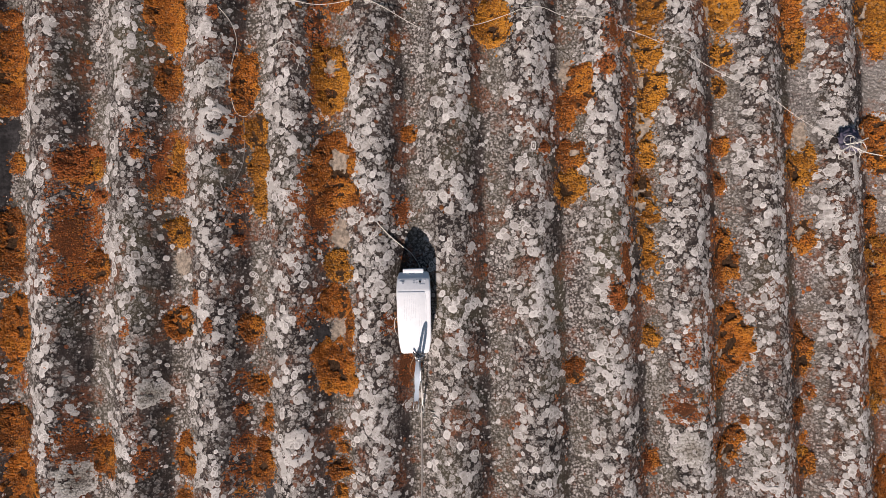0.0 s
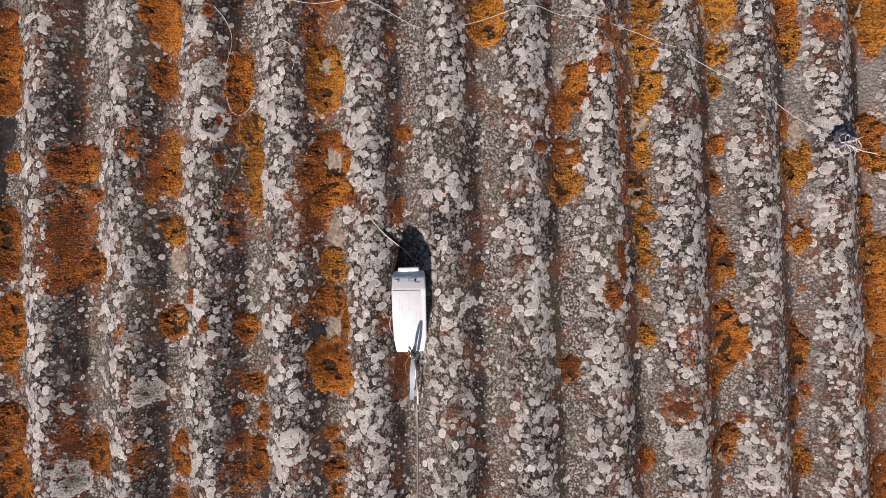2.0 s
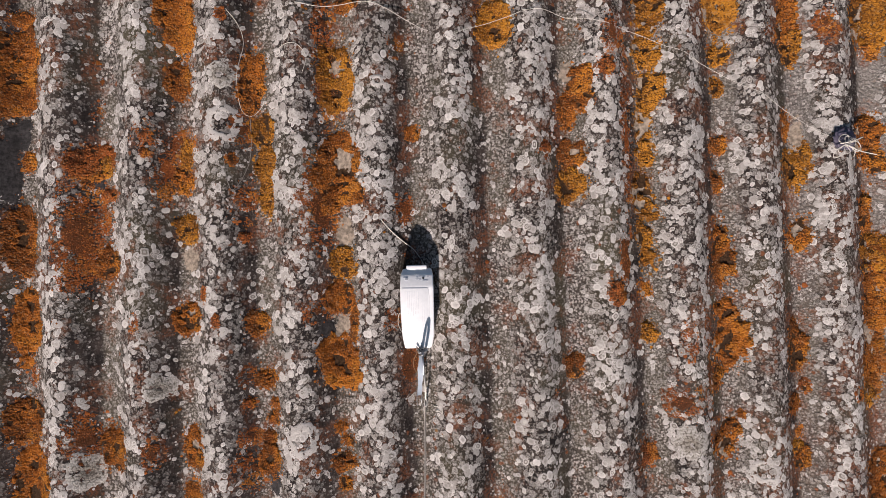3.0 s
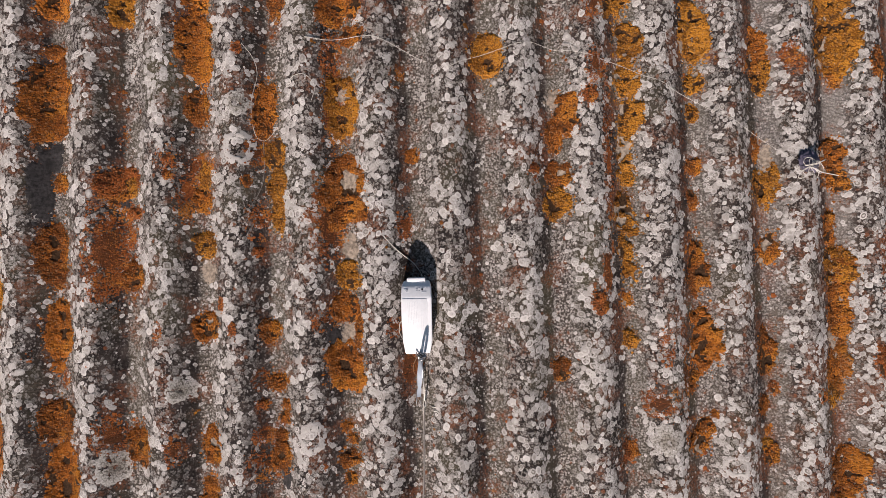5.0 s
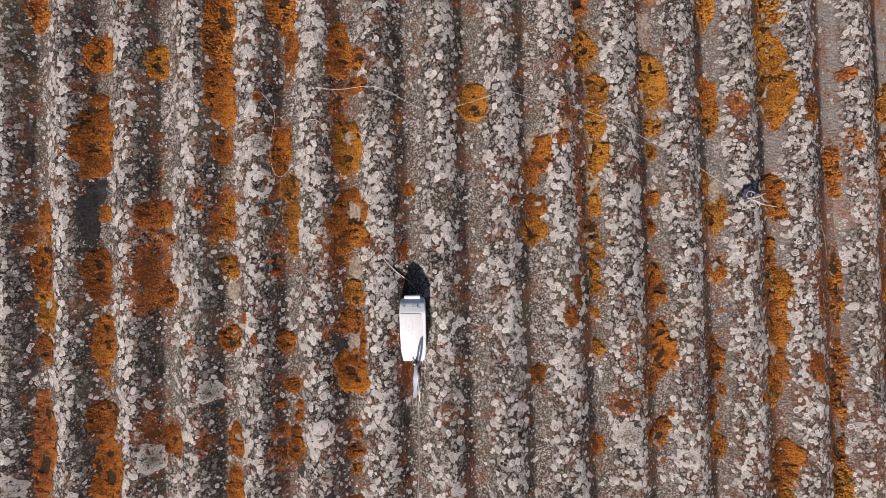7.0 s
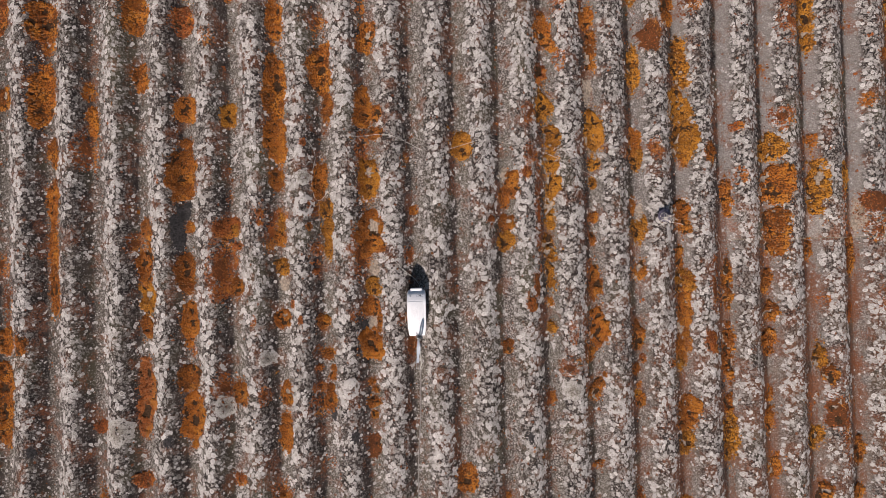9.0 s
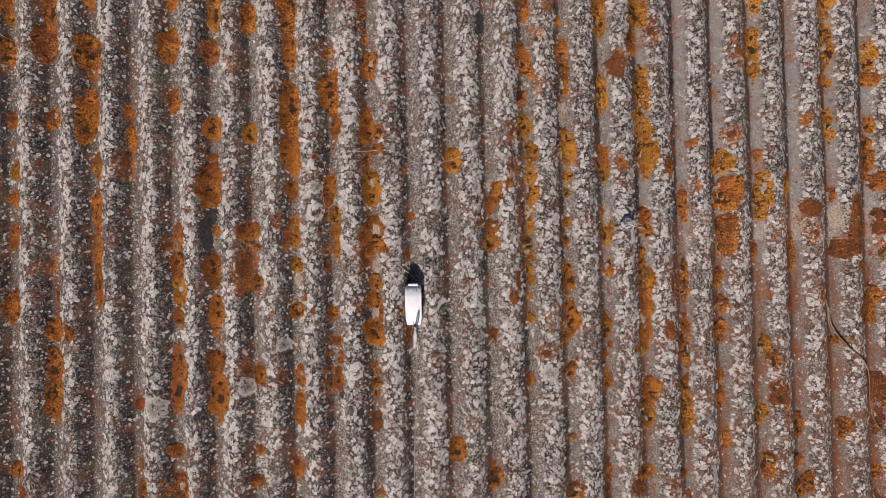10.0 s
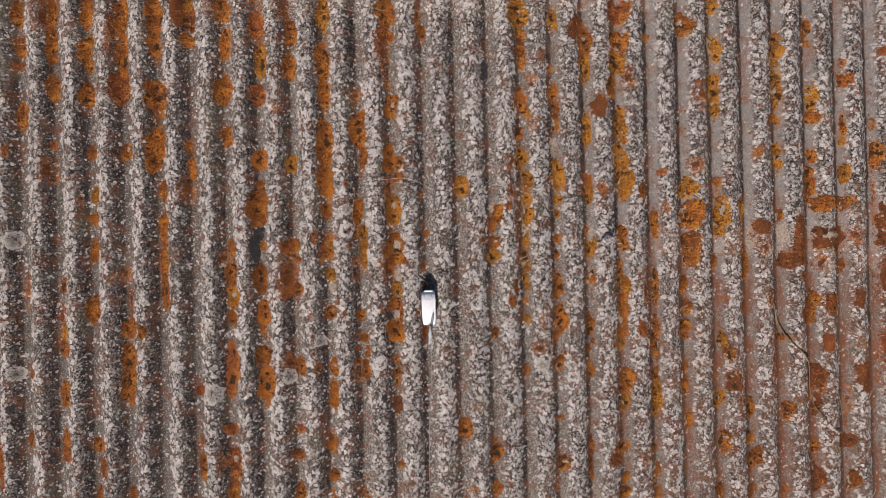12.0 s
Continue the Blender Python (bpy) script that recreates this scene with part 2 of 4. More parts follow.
PRINT = plain("grey_print", (0.48, 0.50, 0.54), 0.6, 0, 0.05)
STRING = plain("white_string", (0.56, 0.53, 0.48), 0.8, 0, 0.1, 300)
CORD = plain("grey_cord", (0.24, 0.22, 0.20), 0.8, 0, 0.15, 300)
STEEL = plain("dull_steel", (0.35, 0.36, 0.38), 0.35, 0.9, 0.1, 200)
FOIL = plain("silver_flex_film", (0.55, 0.60, 0.66), 0.3, 0.6, 0.06, 90)
WIRE = plain("brown_thin_wire", (0.20, 0.12, 0.06), 0.6, 0, 0.1, 300)
BLACK = plain("black_loop", (0.03, 0.03, 0.032), 0.5, 0, 0.1, 300)
BARK = plain("grey_brown_bark", (0.19, 0.130, 0.080), 0.9, 0, 0.4, 250, 0.1, 0.002)
TATTER = plain("dark_blue_grey_film", (0.100, 0.088, 0.125), 0.6, 0, 0.3, 120)
EARTH = plain("dry_grass_ground", (0.10, 0.085, 0.045), 0.95, 0, 0.4, 1.5, 0.1, 0.01)
PLASTER = plain("grey_plaster", (0.38, 0.36, 0.33), 0.9, 0, 0.15, 6, 0.2, 0.002)

# ---- building helpers ----
PITCH, DEPTH = 0.15, 0.040


def wave(x):
    return DEPTH / 2 * (1 - math.cos(2 * math.pi * x / PITCH))


def mesh_of(name, verts, faces, material, smooth=True):
    me = bpy.data.meshes.new(name)
    me.from_pydata([tuple(v) for v in verts], [], [tuple(f) for f in faces])
    me.materials.append(material)
    if smooth:
        me.polygons.foreach_set("use_smooth", [True] * len(me.polygons))
    me.update()
    return me


def part(name, bm, material, parent, label=""):
    me = bpy.data.meshes.new(name)
    bm.to_mesh(me)
    bm.free()
    me.materials.append(material)
    ob = new(name, me)
    ob.parent = parent
    return tagged(ob, label)


def tube(points, radius, sides=6, end=None):
    """A round strand along points, as a bmesh; its radius may fade to end."""
    bm, rings = bmesh.new(), []
    pts = [Vector(p) for p in points]
    for k, p in enumerate(pts):
        d = (pts[min(k + 1, len(pts) - 1)] - pts[max(k - 1, 0)]).normalized()
        q = d.to_track_quat("Z", "Y")
        r = radius if end is None else radius + (end - radius) * k / (len(pts) - 1)
        rings.append([bm.verts.new(p + q @ Vector((r * math.cos(a), r * math.sin(a), 0))) for a in (2 * math.pi * i / sides for i in range(sides))])
    for a, b in zip(rings, rings[1:]):
        for i in range(sides):
            bm.faces.new((a[i], a[(i + 1) % sides], b[(i + 1) % sides], b[i])).smooth = True
    bm.faces.new(rings[0][::-1]), bm.faces.new(rings[-1])
    return bm


# ---- the roof ----
roof = tagged(new("roof"), "weathered grey corrugated fibre cement roof crusted with lichens", "roof", kind="structure")
roof.matrix_world = ROOF
SHEET_LONG, LAP, THICK = 2.5, 0.15, 0.005


# columns of sheets: first trough, and where a lower end lies; some butt, some lie over the next with their side edge
COLUMNS = ((-21, 0.50), (-14, 1.10), (-7, 1.238), (0, 1.232), (7, 0.092), (14, 0.0))
SHEETS = [(PITCH * (first - (0.6 if first > 0 else 0)), PITCH * (first + (7.07 if first >= 0 else 7)), end + r * (SHEET_LONG - LAP), 7.0 * c + 1.7 * r)
          for c, (first, end) in enumerate(COLUMNS) for r in range(-2, 2)]
EAVES, RIDGE = -2.25, 2.62


def lies(sheet, x, y):
    """How high a sheet's upper face lies at a place, its lower end and its right edge lifted over its neighbours."""
    x0, x1, y0, seed = sheet
    lift = THICK * (1.15 * (1 - (y - y0) / SHEET_LONG) + (1.0 * (x - x0) / (x1 - x0) if x0 > -0.2 else 0)) - THICK
    return wave(x) + lift + 0.0015 * noise.noise((x * 3, y * 3, 0.5))


def top(x, y):
    """The roof's surface."""
    return max((lies(s, x, y) for s in SHEETS if s[0] <= x <= s[1] and s[2] <= y <= s[2] + SHEET_LONG), default=wave(x))


def roof_sheet(sheet):
    """One sheet with its thickness; its ends are a little uneven."""
    x0, x1, y0, seed = sheet
    low, high = max(y0, EAVES), min(y0 + SHEET_LONG, RIDGE)
    if high - low < 0.1:
        return
    nx = round((x1 - x0) / PITCH * 24)
    along = [low, low + 0.0032, *(low + (high - low) * k / 12 for k in range(1, 13))]
    ny = len(along) - 1
    verts, faces = [], []
    for layer in (0, 1):
        for j in range(ny + 1):
            for i in range(nx + 1):
                x = x0 + (x1 - x0) * i / nx
                y = along[j]
                z = lies(sheet, x, y) - layer * THICK
                if j == 0:
                    z -= 0.0022 * (1 - layer)
                if j < 2:
                    y += 0.003 * noise.noise((x * 40, seed, 0.5))
                if i == nx and x0 > -0.2:
                    z -= 0.002
                    x += 0.002 * noise.noise((y * 30, seed, 2.5))
                verts.append((x, y, z))
    row = nx + 1
    under = row * (ny + 1)
    for j in range(ny):
        for i in range(nx):
            a = j * row + i
            faces.append((a, a + 1, a + row + 1, a + row))
            faces.append((under + a, under + a + row, under + a + row + 1, under + a + 1))
    for i in range(nx):
        faces.append((i, under + i, under + i + 1, i + 1))
        a = ny * row + i
        faces.append((a, a + 1, under + a + 1, under + a))
    for j in range(ny):
        a = j * row
        faces.append((a, a + row, under + a + row, under + a))
        a += nx
        faces.append((a, under + a, under + a + row, a + row))
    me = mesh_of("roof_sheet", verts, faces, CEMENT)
    me.materials.append(EDGE)
    slots = [0] * len(faces)
    slots[:2 * nx:2] = [1] * nx          # the lower edge, its catch of sun put in as a paler colour
    me.polygons.foreach_set("material_index", slots)
    me.set_sharp_from_angle(angle=radians(60))
    ob = new("roof_sheet", me)
    ob.parent = roof


for sheet in SHEETS:
    roof_sheet(sheet)


# ---- lichens ----
GROWN = {}                        # what grows where, by trough
SCATTER = {}                      # small far growths, joined


def granule(verts, faces, x, y, r, rand, up=0.0, tall=0.22):
    """A low lump with six uneven sides."""
    base, turn, here = len(verts), rand.uniform(0, 6.28), top(x, y) - wave(x) + up
    verts.append((x, y, wave(x) + here + 0.0004 + tall * r))
    for k in range(6):
        q = r * rand.uniform(0.65, 1.2)
        px, py = x + q * math.cos(turn + 1.047 * k), y + q * math.sin(turn + 1.047 * k)
        verts.append((px, py, wave(px) + here - 0.0003))
    faces.extend((base, base + 1 + k, base + 1 + (k + 1) % 6) for k in range(6))


def lichen_patch(x0, y0, wide, long, tone, worn, seed, skin=None, words="", joined=False):
    """A cushion of small granules, or a thin broken crust, grown over the waves, with decayed hollows."""
    a, b = wide / 2, long / 2
    small = min(a, b)
    rag = min(1.0, small / 0.020) * (1.35 if x0 > 0.35 else 1.0)
    flat = tone < 0.25 and skin is None
    thin = tone < 0.28
    near = abs(x0) < 1.0 and abs(y0) < 0.6
    step = 0.0028 if near else 0.0047
    rand = random.Random(seed)
    GROWN.setdefault(round(x0 / PITCH), []).append((x0, y0, 0.96 * a, 0.96 * b, 0.35 if flat else 0.93 if skin is None else 0.6))
    hollows = []
    if worn & 1:
        hollows.append((rand.uniform(-0.15, 0.3), rand.uniform(-0.45, 0.15), rand.uniform(0.30, 0.48), rand.uniform(0.15, 0.26), 1))
        if long > 0.11:
            hollows.append((rand.uniform(-0.25, 0.2), rand.uniform(0.35, 0.65), 0.30, 0.14, 1))
    if worn & 2:
        hollows.append((rand.uniform(0.0, 0.25), rand.uniform(0.15, 0.4), rand.uniform(0.35, 0.5), rand.uniform(0.22, 0.32), 2))

    def depth(x, y):
        """How far inside its ragged rim a place is, in metres, how high the cushion stands, and what has decayed there."""
        sway = 0.30 * rag * noise.noise((y * 14, seed, 3.3))
        u, v = (x - x0) / a - sway, (y - y0) / b + 0.12 * rag * noise.noise((x * 20, seed, 7.1))
        n1, n2 = noise.noise((x * 26, y * 26, seed)), noise.noise((x * 66, y * 66, seed + 9))
        n3, n4 = noise.noise((x * 170, y * 170, seed + 5)), noise.noise((x * 380, y * 380, seed + 6))
        d = (1.0 - (abs(u) ** 2.3 + abs(v) ** 2.3) ** 0.435) * small + rag * (0.34 * small * n1 + 0.0062 * n2 + 0.0036 * n3) + 0.0014 * n4
        gone = 0
        for gx, gy, gw, gl, what in hollows:
            if math.hypot((u - gx) / gw, (v - gy) / gl) + 0.7 * n2 + 0.45 * n3 < 0.85:
                gone = what
        if not gone and skin is None and not flat and d > 0.0015:
            rot = 0.75 * noise.noise((x * 74, y * 62, seed + 40)) + 0.45 * noise.noise((x * 34, y * 24, seed + 44)) + 0.45 * n3
            if rot > (0.31 if x0 < 0.35 else (0.20 if tone > 0.33 else 0.30) + 0.22 * max(-1.0, min(1.0, u))):
                gone = 2 if x0 > 0.35 and noise.noise((x * 22, y * 16, seed + 50)) > 0.16 else 1
        return d, max(0.0, min(1.0, d / 0.006)) * max(0.15, 0.75 + 0.8 * n2 + 0.5 * n3), gone

    thick = 0.0008 if thin else 0.0022 + 0.0022 * tone
    skin_of = skin or (RUST if tone < 0.33 else ORANGE if tone < 0.56 else YELLOW)
    dots, some, young = [], [], []
    # the granules, with loose ones round the rim
    ny, nx = int(2.5 * b / step) + 1, int(2.6 * a / step) + 1
    for j in range(ny):
        for i in range(nx):
            x = x0 + (i - nx / 2 + 0.5 * (j % 2) + rand.uniform(-0.4, 0.4)) * step
            y = y0 + (j - ny / 2 + rand.uniform(-0.4, 0.4)) * step
            d, up, gone = depth(x, y)
            if d < 0 and rand.random() > 0.30 * math.exp(d / 0.004):
                continue
            if gone or (thin and noise.noise((x * 120, y * 120, seed + 3)) + 0.5 * noise.noise((x * 40, y * 40, seed)) < rand.uniform(-0.35, 0.25)):
                continue
            r = step * (0.60 if thin else 0.68) * rand.uniform(0.75, 1.3) * (0.7 if d < 0 else 1.0)
            granule(dots, some, x, y, r, rand, thick * up if d > 0 else 0.0, 0.34 if thin else 0.62)
            young += 7 * [max(0.0, min(1.0, 0.45 + 0.38 * (x - x0) / a - 0.15 * (y - y0) / b + 0.9 * noise.noise((x * 32, y * 32, seed + 60))))]
    for _ in range(int(20 + 900 * math.sqrt(wide * long))):
        turn, out = rand.uniform(0, 6.28), 0.95 + abs(rand.gauss(0, 0.2))
        granule(dots, some, x0 + a * out * math.cos(turn), y0 + b * out * math.sin(turn), min(0.0048, 0.0009 + rand.expovariate(1 / 0.0010)), rand)
        young += 7 * [0.5]
    # the crust under them
    coarse = 0.0024 if near else 0.0046
    cx, cy = int(2.3 * a / coarse) + 2, int(2.3 * b / coarse) + 2
    grid = {}
    for j in range(cy + 1):
        for i in range(cx + 1):
            x, y = x0 + (i - cx / 2) * coarse, y0 + (j - cy / 2) * coarse
            d, up, gone = depth(x, y)
            d -= 0.62 * small if flat else 0.0
            grid[i, j] = (x, y, top(x, y) + (0.0006 + (0.0002 if gone else 0.55 * thick * up) if d > 0 else -0.001), d > 0, gone)
    kinds = {0: [], 1: [], 2: []}
    for j in range(cy):
        for i in range(cx):
            keys = ((i, j), (i + 1, j), (i + 1, j + 1), (i, j + 1))
            if sum(grid[k][3] for k in keys) >= 3:
                gone = sorted(grid[k][4] for k in keys)
                kinds[0].append(keys)
                if gone[1]:
                    kinds[gone[2]].append(keys)

    def sheet_of(name, quads, stuff, sunk=0.0):
        used = {k: n for n, k in enumerate(dict.fromkeys(k for q in quads for k in q))}
        return mesh_of(name, [(grid[k][0], grid[k][1], grid[k][2] - (sunk if grid[k][4] else 0.0)) for k in used], [[used[k] for k in q] for q in quads], stuff)

    if joined or not kinds[0]:          # too small to be told apart
        verts, faces, ages = SCATTER.setdefault(skin_of.name, ([], [], []))
        faces.extend([k + len(verts) for k in f] for f in some)
        verts.extend(dots)
        ages.extend(young)
        return None
    ob = new("lichen_patch", sheet_of("lichen_patch", kinds[0], skin_of, 0.0006))
    ob.matrix_world = ROOF
    for name, what, stuff, words_of in (("dead_core", 1, DEAD, "dark dead middle with shade in its colour"), ("bare_core", 2, TAN, "bare tan middle")):
        if kinds[what]:
            core = new(name, sheet_of(name, kinds[what], stuff))
            core.parent = ob
            tagged(core, words_of, kind="stuff")
    grains = new("granular_crust", mesh_of("granular_crust", dots, some, skin_of))
    grains.data.attributes.new("young", "FLOAT", "POINT").data.foreach_set("value", young)
    grains.parent = ob
    tagged(grains, kind="stuff")
    kind = words or ("thin rust-brown lichen crust" if flat else "orange lichen cushion" if tone < 0.56 else "golden orange lichen cushion")
    spot = "on a roof ridge" if abs((x0 / PITCH + 0.5) % 1 - 0.5) > 0.28 else "in a roof trough"
    return tagged(ob, f"{kind}{' with decayed middle' if worn else ''} {spot}", "lichen", "lichen patches on the roof")


def growths(trough, rows):
    for n, (off, y, wide, long, tone, worn) in enumerate(rows):
        lichen_patch(PITCH * trough + off / 1000, y / 1000, wide / 1000, long / 1000, tone, worn, 3.1 * trough + 17.7 * n + 0.01 * y,
                     joined=(abs(trough) > 6 or abs(y) > 600) and wide * long < (3400 if tone < 0.28 else 2300))


# Growths, trough by trough: mm from the trough's line, mm up the roof, width, length, how yellow (0 rust), decayed (1 dark, 2 bare, 3 both)
growths(-13, ((47, -785, 36, 206, 0.3, 0),))
growths(-12, ((-8, 1239, 52, 125, 0.4, 0), (3, 1081, 52, 96, 0.45, 0), (-6, 1002, 52, 39, 0.3, 0), (4, 774, 57, 117, 0.38, 0), (-61, 624, 31, 51, 0.3, 0), (10, 3, 47, 169, 0.24, 0), (28, -374, 26, 39, 0.3, 0), (22, -657, 39, 78, 0.4, 1),))
growths(-11, ((-7, 1233, 44, 135, 0.42, 0), (-46, 1213, 85, 154, 0.14, 0), (-9, 1093, 44, 161, 0.45, 1), (-6, 902, 60, 112, 0.4, 0), (-14, 645, 26, 39, 0.3, 0), (-31, 530, 72, 116, 0.16, 0), (19, 19, 39, 78, 0.32, 0), (5, -120, 47, 104, 0.22, 0), (22, -196, 36, 78, 0.6, 1), (20, -262, 62, 83, 0.3, 0), (20, -467, 60, 117, 0.5, 1), (23, -662, 47, 78, 0.4, 0), (25, -735, 52, 72, 0.3, 0),))
growths(-10, ((-5, 1232, 52, 135, 0.4, 0), (2, 1099, 47, 70, 0.6, 0), (-18, 1062, 52, 91, 0.42, 0), (-2, 999, 42, 65, 0.6, 1), (-6, 863, 65, 109, 0.4, 1), (5, 610, 47, 65, 0.42, 0), (16, 421, 47, 78, 0.65, 0), (-45, 388, 26, 64, 0.22, 0), (10, 311, 52, 70, 0.5, 0), (9, 167, 47, 104, 0.45, 0), (0, -93, 65, 117, 0.35, 0), (14, -700, 65, 65, 0.35, 1), (33, -798, 44, 90, 0.3, 0), (9, -922, 39, 78, 0.3, 0),))
growths(-9, ((-6, 1221, 52, 156, 0.36, 0), (-43, 1162, 46, 257, 0.1, 0), (-2, 1039, 52, 226, 0.45, 1), (-15, 899, 86, 135, 0.3, 0), (7, 609, 52, 78, 0.55, 3), (-10, 63, 65, 78, 0.24, 0), (-57, 46, 38, 38, 0.22, 0), (14, -52, 39, 156, 0.2, 0), (10, -186, 65, 91, 0.35, 0), (67, -193, 46, 59, 0.4, 0), (5, -315, 70, 122, 0.5, 1), (2, -443, 60, 161, 0.5, 1), (8, -928, 39, 78, 0.3, 0),))
growths(-8, ((-11, 1220, 80, 156, 0.36, 0), (-10, 1105, 57, 156, 0.55, 1), (-6, 859, 104, 138, 0.45, 1), (7, 777, 44, 44, 0.4, 0), (-13, 630, 86, 202, 0.4, 0), (15, 434, 47, 91, 0.45, 0), (14, 266, 52, 148, 0.42, 0), (15, 125, 44, 161, 0.42, 0), (19, -18, 47, 155, 0.45, 1),))
growths(-7, ((-10, 1257, 39, 78, 0.6, 0), (-27, 1222, 103, 142, 0.26, 0), (-16, 1109, 57, 65, 0.55, 0), (-10, 630, 39, 52, 0.35, 0), (-5, 528, 39, 104, 0.5, 0), (-17, 438, 83, 130, 0.2, 0), (11, -468, 52, 52, 0.3, 0), (16, -691, 34, 65, 0.4, 1), (18, -809, 41, 124, 0.45, 1),))
growths(-6, ((-12, 1243, 70, 104, 0.55, 0), (1, 1093, 52, 151, 0.55, 0), (-13, 884, 83, 130, 0.4, 0), (5, 670, 52, 96, 0.45, 0), (17, 166, 44, 78, 0.45, 0), (-24, 123, 52, 65, 0.16, 0), (13, 51, 57, 130, 0.5, 1), (18, -53, 60, 109, 0.6, 3), (11, -153, 52, 78, 0.55, 1), (8, -377, 65, 246, 0.32, 1), (2, -652, 65, 52, 0.32, 0), (-46, -801, 33, 90, 0.2, 0), (12, -805, 65, 156, 0.3, 2), (2, -933, 52, 104, 0.34, 0),))
growths(-5, ((-5, 1179, 73, 130, 0.32, 0), (10, 1024, 57, 182, 0.65, 1), (-5, 864, 70, 91, 0.3, 0), (0, 564, 73, 83, 0.5, 1), (-4, 454, 43, 36, 0.4, 0), (-4, 407, 43, 43, 0.45, 1), (-11, 359, 47, 51, 0.45, 0), (-13, 350, 91, 169, 0.42, 1), (-7, 298, 57, 56, 0.45, 0), (4, 175, 33, 43, 0.4, 0), (-5, 20, 63, 145, 0.38, 1), (-2, -137, 60, 146, 0.42, 1), (10, -232, 22, 38, 0.2, 0), (-2, -324, 73, 87, 0.34, 0), (12, -447, 79, 179, 0.34, 1),))
growths(-4, ((-31, 1237, 57, 103, 0.24, 0), (-4, 1133, 57, 117, 0.55, 1), (-12, 990, 60, 117, 0.55, 0), (-76, 802, 51, 64, 0.2, 0), (-8, 546, 52, 78, 0.6, 1), (-12, 271, 22, 38, 0.15, 0), (-19, 170, 81, 72, 0.32, 0), (4, 163, 27, 51, 0.6, 0), (9, 110, 38, 27, 0.3, 0), (-39, 37, 99, 204, 0.12, 0), (-27, 10, 72, 164, 0.2, 0), (4, -26, 43, 74, 0.5, 1), (65, -139, 16, 37, 0.24, 0), (-35, -349, 69, 85, 0.22, 0), (12, -378, 54, 90, 0.45, 1),))
growths(-4, ((6, -658, 39, 44, 0.3, 0), (-3, -777, 52, 52, 0.3, 0), (6, -951, 52, 91, 0.34, 1),))
growths(-3, ((-6, 1222, 57, 143, 0.6, 1), (-13, 1006, 62, 187, 0.45, 0), (-4, 850, 52, 148, 0.5, 0), (-10, 638, 73, 200, 0.48, 1), (-9, 469, 73, 161, 0.46, 0), (2, 454, 49, 125, 0.45, 0), (-4, 328, 52, 76, 0.4, 0), (-63, 220, 45, 45, 0.24, 0), (4, 198, 47, 81, 0.2, 0), (6, 185, 27, 59, 0.6, 0), (-60, 184, 16, 19, 0.3, 0), (-29, 151, 48, 118, 0.1, 0), (5, 133, 40, 49, 0.5, 0), (8, 38, 45, 57, 0.65, 1), (42, -89, 13, 32, 0.3, 0),))
growths(-3, ((6, -137, 48, 65, 0.5, 3), (66, -138, 15, 26, 0.3, 0), (-54, -383, 32, 58, 0.14, 0), (14, -385, 43, 84, 0.35, 2), (12, -461, 32, 41, 0.35, 0), (8, -519, 47, 117, 0.4, 0), (-4, -697, 65, 70, 0.16, 0), (5, -738, 44, 65, 0.45, 0), (6, -876, 52, 57, 0.4, 0),))
growths(-2, ((-18, 851, 65, 78, 0.2, 0), (-8, 697, 78, 182, 0.45, 1), (14, 560, 39, 91, 0.4, 0), (-65, 446, 18, 19, 0.3, 0), (-13, 321, 50, 117, 0.42, 0), (3, 229, 43, 67, 0.62, 0), (-29, 227, 41, 67, 0.14, 0), (-49, 170, 18, 21, 0.5, 0), (6, 161, 40, 68, 0.62, 0), (9, 94, 32, 74, 0.68, 0), (-30, 84, 43, 75, 0.12, 0), (-31, 20, 21, 21, 0.3, 0), (-11, -148, 43, 51, 0.38, 0), (-29, -248, 27, 38, 0.1, 0), (6, -254, 40, 43, 0.42, 0),))
growths(-2, ((-27, -298, 21, 21, 0.3, 0), (19, -301, 17, 22, 0.45, 0), (18, -327, 28, 32, 0.45, 0), (-26, -362, 38, 32, 0.12, 0), (8, -365, 27, 32, 0.35, 0), (10, -413, 43, 69, 0.45, 1), (-25, -420, 54, 86, 0.16, 0), (1, -614, 39, 39, 0.24, 0),))
growths(-1, ((-18, 1231, 91, 117, 0.42, 0), (-27, 1122, 78, 72, 0.3, 0), (-43, 1064, 72, 180, 0.1, 0), (-25, 913, 39, 78, 0.2, 0), (-2, 799, 65, 104, 0.45, 3), (-16, 556, 57, 148, 0.5, 0), (25, 544, 36, 65, 0.4, 0), (18, 478, 54, 41, 0.5, 0), (-23, 433, 38, 86, 0.15, 0), (-20, 330, 49, 151, 0.22, 0), (0, 328, 67, 159, 0.57, 3), (0, 139, 89, 159, 0.55, 3), (-32, 72, 81, 155, 0.15, 0), (8, -32, 46, 62, 0.65, 1), (-4, -101, 57, 62, 0.5, 0),))
growths(-1, ((-40, -129, 53, 37, 0.24, 0), (25, -149, 19, 72, 0.4, 0), (-2, -226, 78, 108, 0.48, 1), (-3, -352, 27, 27, 0.45, 0), (9, -377, 24, 24, 0.45, 0), (1, -419, 49, 41, 0.42, 1), (0, -461, 27, 26, 0.5, 0), (-3, -561, 44, 78, 0.26, 0), (11, -839, 34, 39, 0.5, 1),))
growths(0, ((-26, 1222, 39, 129, 0.14, 0), (-9, 1141, 36, 65, 0.5, 0), (-33, 384, 27, 43, 0.12, 0), (-5, 219, 27, 33, 0.5, 0), (-22, 69, 32, 59, 0.12, 0), (-48, -143, 32, 37, 0.12, 0), (-19, -232, 32, 59, 0.26, 0),))
